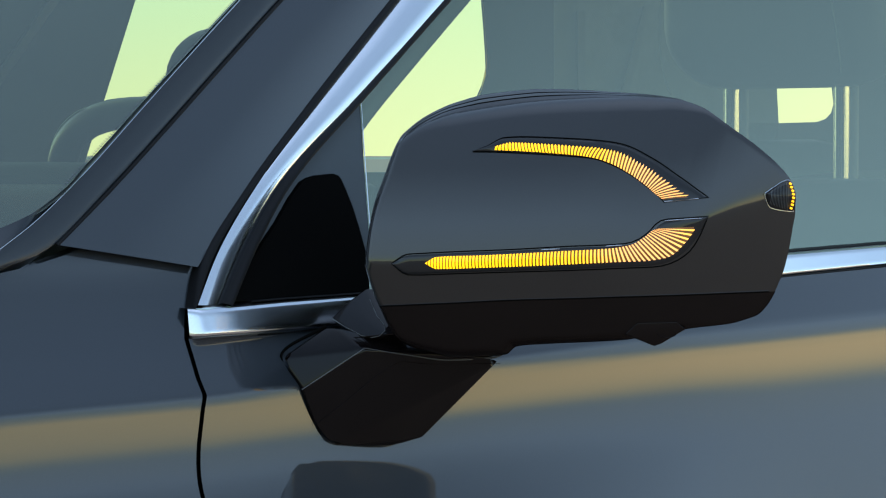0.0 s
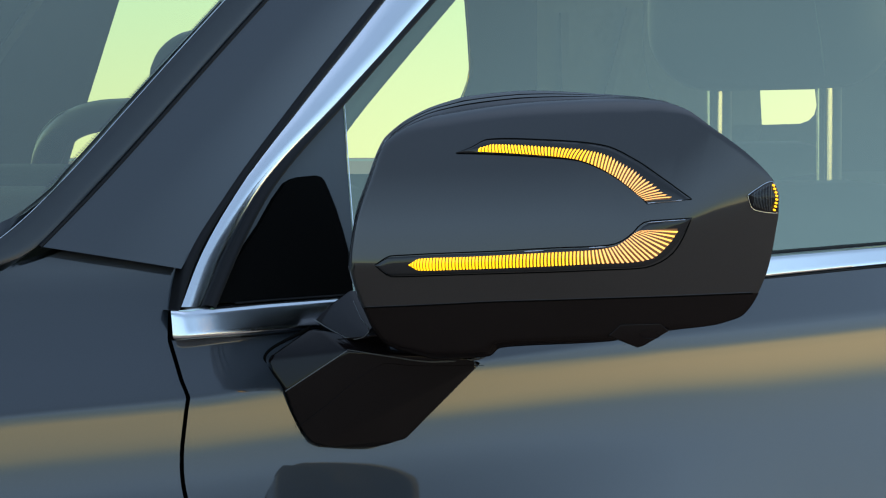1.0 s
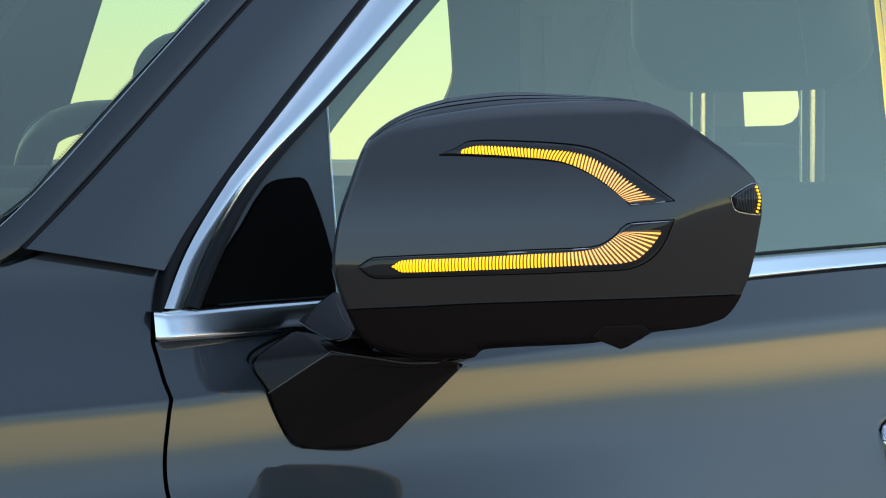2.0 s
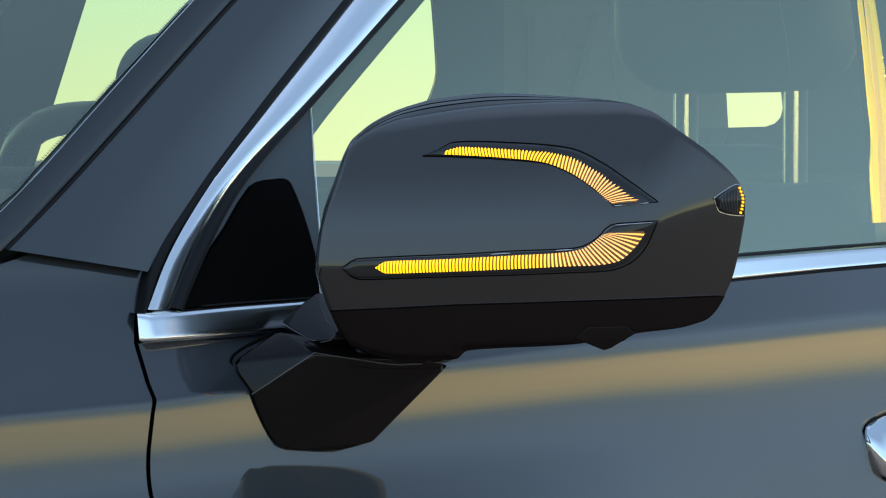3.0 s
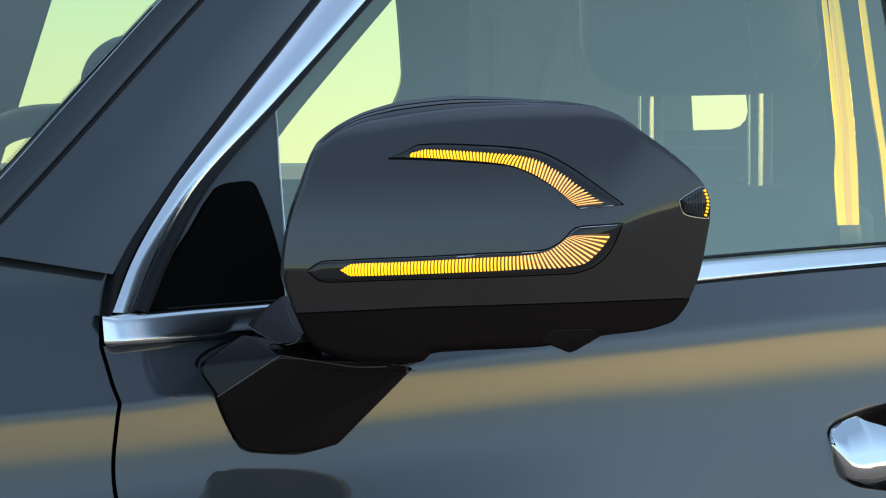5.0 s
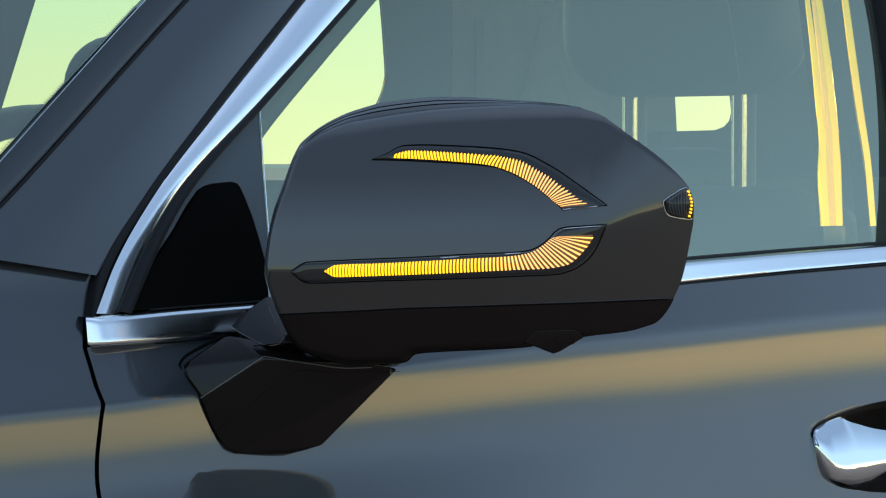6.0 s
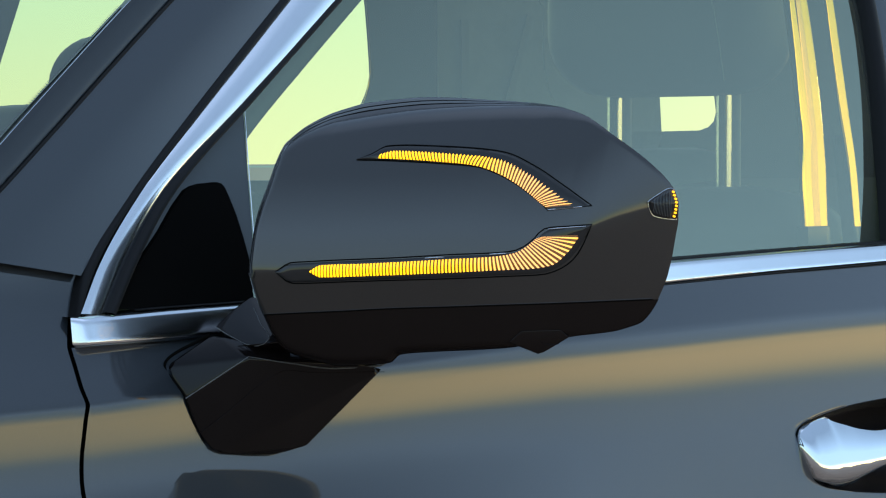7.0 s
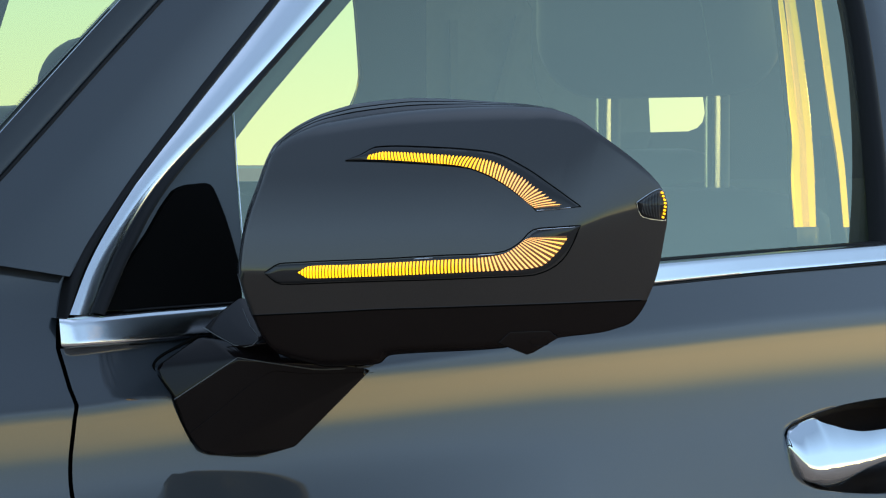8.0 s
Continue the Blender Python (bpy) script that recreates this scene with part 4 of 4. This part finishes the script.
def lens_edge(hi, lo, parent, mat=None, radius=0.0004):
    """Dark joint round a lens."""
    path = np.vstack([curve(hi, 50), curve(lo, 50)[::-1]])
    if np.allclose(hi[0], lo[0]):
        path = path[:-1]
    if np.allclose(hi[-1], lo[-1]):
        path = np.delete(path, 50, axis=0)
    ring = [on_cap(*p, lift=0.0002) for p in path]
    tube("lens_joint", ring + ring[:1], radius, mat or SHADOW_GAP, parent, sides=5)


def build_signals():
    up = lamp_sheet("turn_signal", UP_HI, UP_LO, SMOKED, "curved smoked turn signal lens, lit amber")
    low = lamp_sheet("turn_signal", LOW_HI, LOW_LO, SMOKED, "long smoked turn signal lens, lit amber")
    side = lamp_sheet("side_marker", SIDE_HI, SIDE_LO, SMOKED, "small smoked side marker lens, lit amber", n=24, bulge=0.0036)
    for hi, lo, lens in ((UG_HI, UG_LO, up), (LG_HI, LG_LO, low)):
        a, b = curve(hi, 60), curve(lo, 60)
        sheet("light_guide", [[lens_point(p, q, w, 0.0005) for p, q in zip(a, b)] for w in np.linspace(0, 1, 7)], AMBER_DEEP, lens, "dimly lit amber light guide")
    ribs(UG_HI, UG_LO, 58, 0.60, AMBER, up)
    ribs(LG_HI, LG_LO, 74, 0.62, AMBER, low)
    for u, z in ((0.2866, 1.1825), (0.2870, 1.1805), (0.2874, 1.1784), (0.2876, 1.1764), (0.2876, 1.1743), (0.2874, 1.1722), (0.2872, 1.1702), (0.2868, 1.1681)):
        c = on_cap(u, z, lift=0.0036)
        tube("led", [c + np.array((-0.0006, -0.0003, 0.0003)), c, c + np.array((0.0006, 0.0003, -0.0003))], 0.00062, AMBER_LED, side, "small lit amber diode", sides=8)
    for k in range(12):
        w = k / 11
        a, b = np.array((0.2815 + 0.0046 * w, 1.1785 + 0.0051 * w)), np.array((0.2812 + 0.0048 * w, 1.1706 - 0.0035 * w))
        tube("lens_rib", [on_cap(*(a + (b - a) * q), lift=0.0004 + 0.0036 * math.sin(math.pi * (0.15 + 0.7 * q)) ** 0.7) for q in (0.0, 0.25, 0.5, 0.75, 1.0)], 0.00018, RIM_PLASTIC, side, sides=5)
    lens_edge(SIDE_HI, SIDE_LO, side, CHROME, 0.00022)
    lens_edge(UP_HI, UP_LO, up)
    tube("lens_rim", [on_cap(0.2401 + 0.0156 * w, 1.1719 + 0.0019 * w, lift=0.0006) for w in np.linspace(0, 1, 12)], 0.0003, CHROME, up, sides=6)
    lens_edge(LOW_HI, LOW_LO, low)
    for name, (p, q), r in (("lens_rim", ((0.2417, 1.1603), (0.2596, 1.1622)), 0.0003), ("lens_clip", ((0.1818, 1.1425), (0.1922, 1.1433)), 0.0004), ("lens_clip", ((0.2154, 1.1450), (0.2235, 1.1457)), 0.0004)):
        p, q = np.array(p), np.array(q)
        tube(name, [on_cap(*(p + (q - p) * w), lift=0.0010) for w in np.linspace(0, 1, 10)], r * np.array((0.4, 0.8, 1, 1, 0.7, 1, 1, 0.8, 0.6, 0.3)), CHROME, low, sides=6)


build_signals()


# ---- inside the car ----
def build_wheel():
    wheel = new("steering_wheel")
    wheel.parent = car
    tagged(wheel, label="dark leather steering wheel")
    c = np.array((-0.323, 0.300, 1.0875))
    tilt = radians(22)
    path = []
    for w in np.linspace(0, 2 * math.pi, 97):
        cs, sn = math.cos(w), math.sin(w)
        a = 0.154 * math.copysign(abs(cs) ** (2 / 3.0), cs)
        b = 0.156 * math.copysign(abs(sn) ** (2 / 3.0), sn)
        path.append(c + np.array((a, -b * math.sin(tilt), b * math.cos(tilt))))
    tube("rim", path, 0.0120, WHEEL_LEATHER, wheel, "stitched leather rim", sides=14)
    arc = np.array(path[29:46])
    # highlight along part of the rim, drawn as a tapering pale bar
    tube("rim_highlight", arc + 0.0112 * (arc - c) / np.linalg.norm(arc - c, axis=1)[:, None] + np.array((0.002, -0.004, 0.0)), np.interp(np.arange(17), (0, 5, 16), (0.0003, 0.0013, 0.0018)), WHEEL_HIGHLIGHT, wheel, "thin pale strip drawn as the rim's highlight", sides=8)
    block("hub", c + np.array((-0.06, -0.03, -0.05)), c + np.array((0.06, 0.03, 0.04)), DASH, wheel, bevel=0.02)
    for a in (-1, 1):
        tube("spoke", [c + np.array((a * 0.05, 0, 0)), c + np.array((a * 0.145, 0, 0.01))], 0.014, DASH, wheel)


def build_seat(u, s, label, head=1.46, posts=True):
    seat = new("seat")
    seat.parent = car
    tagged(seat, label=label)
    block("backrest", (u - 0.185, s - 0.07, 0.55), (u + 0.185, s + 0.09, 1.178), LEATHER, seat, bevel=0.055, turn=-6)
    block("cushion", (u - 0.25, s - 0.55, 0.50), (u + 0.25, s + 0.02, 0.66), LEATHER, seat, bevel=0.05)
    block("headrest", (u - 0.125, s - 0.02, head - 0.198), (u + 0.125, s + 0.11, head), LEATHER, seat, bevel=0.058, segs=6)
    for d in (-0.065, 0.065) if posts else ():
        tube("headrest_post", [(u + d, s + 0.044, 1.10), (u + d, s + 0.044, 1.28)], 0.0074, CHROME, seat, "bright chrome post")
        tube("post_guide", [(u + d, s + 0.061, 1.10), (u + d, s + 0.061, 1.285)], 0.0052, TRIM_GREY, seat, "grey post guide")
    for line in (((-0.122, 1.375), (-0.0972, 1.344), (-0.0986, 1.318), (-0.0972, 1.292), (-0.091, 1.268), (-0.084, 1.2558)), ((0.096, 1.36), (0.1029, 1.3395), (0.1098, 1.306), (0.1150, 1.2734))) if posts else ():
        tube("seam", [(u + a, s - 0.0205, z) for a, z in line], 0.0006, TRIM_GREY, seat, "thin pale seam", sides=6)
    return seat


def crown(name, rows, mat, label="", thick=None):
    """A panel across the car: each row is (along, half width, edge height, middle height)."""
    g = []
    for s, half, z0, z1 in rows:
        g.append([(FAR / 2 + half * w, s + 0.10 * w * w * (1 if s < 0 else 0), z1 + (z0 - z1) * w * w) for w in np.linspace(1, -1, 25)])
    return sheet(name, g, mat, car, label, thick=thick)


def build_shell():
    """Roof, tail, bonnet, nose and the windows behind the front door, kept plain."""
    s = np.linspace(0.66, 3.20, 24)
    crown("roof", [(a, 0.575 - 0.02 * ((a - 1.6) / 1.6) ** 2, float(np.interp(a, (0.66, 1.3, 2.4, 3.2), (1.585, 1.62, 1.61, 1.57))), float(np.interp(a, (0.66, 1.3, 2.4, 3.2), (1.60, 1.68, 1.67, 1.61)))) for a in s], PAINT, "dark blue-grey roof", thick=(0, 0, -0.03))
    crown("bonnet", [(a, 0.69 - 0.10 * max(0.0, -0.6 - a), float(np.interp(a, (-1.30, -1.0, -0.6, -0.2), (0.86, 1.0, 1.06, 1.085))), float(np.interp(a, (-1.30, -1.0, -0.6, -0.2), (0.92, 1.05, 1.10, 1.10)))) for a in np.linspace(-1.30, -0.2, 20)], PAINT, "dark blue-grey bonnet", thick=(0, 0, -0.02))
    # nose: wraps round from wing to wing
    g = []
    for z, out in ((0.28, 0.10), (0.34, 0.03), (0.45, 0.0), (0.60, 0.0), (0.75, 0.02), (0.86, 0.05), (0.92, 0.09)):
        row = []
        for w in np.linspace(0, math.pi, 49):
            c, n = math.cos(w), math.sin(w)
            row.append((FAR / 2 + 0.765 * math.copysign(abs(c) ** 0.45, c), -0.93 - (0.45 - out) * abs(n) ** 0.6, z))
        g.append(row)
    sheet("front_bumper", g, PAINT, car, thick=(0, 0.02, 0))
    # tail
    g = [[(FAR / 2 + (0.74 - 0.42 * max(0.0, z - 1.10)) * w, 3.36 - 0.30 * max(0.0, z - 1.05) - 0.10 * w ** 4, z) for w in np.linspace(-1, 1, 25)] for z in np.linspace(0.38, 1.14, 14)]
    sheet("tailgate", g, PAINT, car, "dark blue-grey tailgate", thick=(0, -0.03, 0))
    g = [[(FAR / 2 + (0.70 - 0.42 * (z - 1.10)) * w, 3.35 - 0.34 * (z - 1.05) - 0.10 * w ** 4, z) for w in np.linspace(-1, 1, 21)] for z in np.linspace(1.14, 1.59, 8)]
    sheet("rear_window", g, REAR_GLASS, car, "green-tinted rear window")
    # near side behind the front door

    def wall(name, s0, s1, z1, slant0, slant1, mat, label="", off=0.0):
        g = []
        for w in np.linspace(0, 1, 10):
            row = []
            for k in np.linspace(0, 1, 8):
                a = s0 * (1 - w) + s1 * w
                z = float(belt_top(a)) + (z1 - float(belt_top(a))) * k
                row.append((glass_u(z, a) + off, a + (slant0 * (1 - w) + slant1 * w) * k, z))
            g.append(row)
        sheet(name, g, mat, car, label, thick=(-0.02, 0, 0) if mat is not REAR_GLASS else None)

    wall("rear_door_window", 1.06, 1.93, 1.565, -0.02, -0.10, REAR_GLASS, "green-tinted rear door window", -0.004)
    wall("quarter_window", 2.02, 2.66, 1.555, -0.10, -0.25, REAR_GLASS, off=-0.004)
    wall("window_pillar", 1.93, 2.02, 1.60, -0.10, -0.10, GLOSS_BLACK)
    wall("rear_pillar", 2.66, 3.27, 1.60, -0.25, -0.14, PAINT)
    belt = np.linspace(0.96, 3.25, 40)
    strip("belt_trim", [(taper(a) + 0.001, a, belt_low(a)) for a in belt], [(glass_u(belt_top(a), a) + 0.001, a, belt_top(a)) for a in belt], CHROME, car, proud=0.007, n=80, across=9, power=5)
    rail = np.linspace(0.60, 3.05, 30)
    strip("roof_rail", [(glass_u(1.555, a), a, 1.555 if a > 0.66 else 1.545) for a in rail], [(glass_u(1.61, a) - 0.004, a, 1.61) for a in rail], PAINT, car, proud=0.01, n=60, across=9)


def build_interior():
    build_wheel()
    dash = new("dashboard")
    dash.parent = car
    block("top_pad", (FAR + 0.12, -0.14, 0.95), (-0.10, 0.20, 1.180), DASH, dash, "soft dark dashboard top", bevel=0.05)
    block("binnacle", (-0.50, 0.06, 1.10), (-0.22, 0.19, 1.195), DASH, dash, bevel=0.03)
    build_seat(-0.353, 0.98, "dark grey leather front seat with chrome headrest posts")
    build_seat(-1.08, 0.98, "dark grey leather passenger seat", 1.341, False)
    build_seat(-1.08, 1.85, "dark grey leather rear seat", 1.22, False)
    build_seat(-0.40, 1.85, "dark grey leather rear seat", 1.22, False)
    # near B pillar inside; its polished edges carry the sunset's yellow in their colour
    wide_a = [(0.902, 1.58), (0.9493, 1.3432), (0.9569, 1.2943), (0.9629, 1.2451), (0.9664, 1.2204), (0.9643, 1.1956), (0.9673, 1.145)]
    wide_b = [(0.938, 1.58), (0.9824, 1.3442), (0.9915, 1.2950), (0.9982, 1.2454), (1.0008, 1.2205), (1.0026, 1.1956), (1.0024, 1.145)]
    slim_a = [(0.959, 1.58), (1.0086, 1.3454), (1.0167, 1.2958), (1.0255, 1.2458), (1.0360, 1.1955), (1.0410, 1.1439)]
    slim_b = [(0.969, 1.58), (1.0211, 1.3457), (1.0301, 1.2960), (1.0391, 1.2459), (1.0481, 1.1955), (1.0521, 1.1439)]
    on_post = lambda pts, off=0.0: [(-0.160 - 0.045 * (z - 1.25) + off, s, z) for s, z in pts]
    strip("pillar_trim", on_post(wide_a), on_post(wide_b), SUNLIT_TRIM, car, "polished pillar trim, sunset yellow put into its colour", proud=0.002, n=50, across=17, power=10, deep=0.002)
    # the trim's paler lit middle, painted as a strip of its own
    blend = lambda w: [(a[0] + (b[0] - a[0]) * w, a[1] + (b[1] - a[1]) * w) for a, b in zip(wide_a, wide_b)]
    strip("trim_sheen", on_post(blend(0.36), 0.0021), on_post(blend(0.62), 0.0021), SUNLIT_TRIM_PALE, car, "paler sheen of the sunlit trim, painted as a strip", proud=0.0004, n=50, across=7, power=6, deep=0.001)
    strip("belt_guide", on_post(slim_a), on_post(slim_b), SUNLIT_TRIM, car, "narrow polished seat belt guide, sunset yellow put into its colour", proud=0.001, n=50, across=13, power=10, deep=0.001)
    strip("trim_foot", on_post([(0.9728, 1.1445), (0.974, 1.06)]), on_post([(1.0054, 1.1445), (1.007, 1.06)]), SAIL, car, proud=0.002, n=12, across=9)
    strip("guide_foot", on_post([(1.0330, 1.225), (1.0365, 1.1955), (1.0420, 1.1439), (1.050, 1.06)], -0.002), on_post([(1.0420, 1.225), (1.0430, 1.1955), (1.0500, 1.1439), (1.058, 1.06)], -0.002), SAIL, car, proud=0.002, n=20, across=9)
    # far side: door tops, pillars, roof, tail

    def far_wall(name, s0, s1, z0, z1, slant0=0.0, slant1=0.0, thick=0.06, mat=LINING):
        pts = []
        for d in (0, -thick):
            for s, z in ((s0, z0), (s1, z0), (s1 + slant1, z1), (s0 + slant0, z1)):
                pts.append((FAR - glass_u(max(z, 1.1)) + 0.05 + d, s, z))
        part(name, pts, [(0, 1, 2, 3), (7, 6, 5, 4), (0, 4, 5, 1), (1, 5, 6, 2), (2, 6, 7, 3), (3, 7, 4, 0)], mat, car, smooth=False)

    def far_panel(name, outline, mat=LINING, label="", thick=0.002, off=0.0):
        v = [(FAR - glass_u(max(z, 1.1)) + 0.05 + off + d, s, z) for d in (0.0, -thick) for s, z in outline]
        n = len(outline)
        part(name, v, [tuple(range(n)), tuple(reversed(range(n, 2 * n)))] + [(i, (i + 1) % n, n + (i + 1) % n, n + i) for i in range(n)], mat, car, label, smooth=False)

    far_wall("door_lining", -0.2, 3.3, 0.45, 1.178)
    far_wall("quarter_lining", 2.1, 3.3, 1.165, 1.2464, -0.03, 0)
    far_wall("pillar", 0.72, 1.04, 1.165, 1.62, 0.03, 0.03)
    swell = [(1.648, 1.17), (1.655, 1.24), (1.6616, 1.2755), (1.6640, 1.2880), (1.6645, 1.2990), (1.6621, 1.3133), (1.6533, 1.3312), (1.6364, 1.3631), (1.6172, 1.3982), (1.480, 1.62)]
    far_panel("pillar", swell + [(1.650, 1.62), (1.7493, 1.4027), (1.7820, 1.3304), (1.8087, 1.2714), (1.855, 1.17)], DASH, "dark lining of the far pillar")
    far_panel("rear_door_lining", [(1.855, 1.17), (1.8087, 1.2714), (1.7820, 1.3304), (1.7493, 1.4027), (1.650, 1.62), (2.07, 1.62), (2.2677, 1.293), (2.296, 1.2464), (2.345, 1.17)], SIDE_LINING, "grey lining behind the far pillar")
    far_panel("seat_belt", [(1.915, 1.40), (1.9265, 1.40), (1.9304, 1.3636), (1.9414, 1.2729), (1.953, 1.20), (1.937, 1.20), (1.9254, 1.2727), (1.9191, 1.3633)], TRIM_GREY, "grey seat belt webbing", 0.003, 0.012)
    far_panel("grab_strip", [(1.7904, 1.3892), (1.8056, 1.3896), (1.8599, 1.2719), (1.8466, 1.2718)], TRIM_GREY, "pale strip on the lining", 0.003, 0.010)
    edge = curve([(FAR - glass_u(z) + 0.052, s, z) for s, z in swell], 60)
    # orange sunlight on the far edge, drawn by colour and a local swelling
    tube("pillar_edge_glow", edge, 0.0006 + 0.0019 * np.exp(-((edge[:, 2] - 1.31) / 0.022) ** 2), SUNLIT_TRIM, car, "far pillar edge, sunset glow put into colour and width", sides=8)
    far_panel("rear_pillar_lining", [(2.30, 1.17), (2.30, 1.2464), (2.385, 1.2485), (2.404, 1.2535), (2.412, 1.262), (2.4105, 1.275), (2.395, 1.2965), (2.20, 1.62), (3.3, 1.62), (3.3, 1.17)])
    far_wall("pillar", 0.138, 0.19, 1.165, 1.62, 0.42, 0.42, mat=TRIM_GREY)
    far_wall("roof_rail", 0.6, 3.3, 1.56, 1.66)
    far_wall("seat_belt", 0.812, 0.826, 1.165, 1.56, 0.217, 0.217, -0.006, TRIM_GREY)
    build_shell()
    block("floor_pan", (FAR + 0.05, -0.6, 0.35), (-0.04, 3.3, 0.46), LINING, car, bevel=0.02)
    block("door_lining", (-0.10, 0.02, 0.46), (-0.03, 0.98, 1.085), LINING, car, bevel=0.01)
    block("quarter_lining", (-0.14, 1.0, 0.46), (-0.05, 3.25, 1.10), LINING, car, bevel=0.02)
    block("cowl", (FAR + 0.06, -0.26, 0.80), (-0.055, -0.10, 1.105), RUBBER, car, bevel=0.02)
    for u in (-0.12, FAR + 0.14):
        for s in (-0.52, 2.35):
            w = new("wheel")
            w.parent = car
            k, rings = 40, []
            for r, d in ((0.20, -0.10), (0.33, -0.11), (0.365, -0.08), (0.37, 0.0), (0.365, 0.08), (0.33, 0.11), (0.20, 0.10), (0.20, -0.10)):
                rings.append([(u + d, s + r * math.cos(2 * math.pi * i / k), 0.37 + r * math.sin(2 * math.pi * i / k)) for i in range(k + 1)])
            sheet("tyre", rings, TYRE, w)
            rings = [[(u + d, s + r * math.cos(2 * math.pi * i / k), 0.37 + r * math.sin(2 * math.pi * i / k)) for i in range(k + 1)] for r, d in ((0.21, -0.08), (0.21, 0.08), (0.17, 0.05), (0.05, 0.06), (0.0, 0.06))]
            sheet("rim", rings, RIM, w)


build_interior()
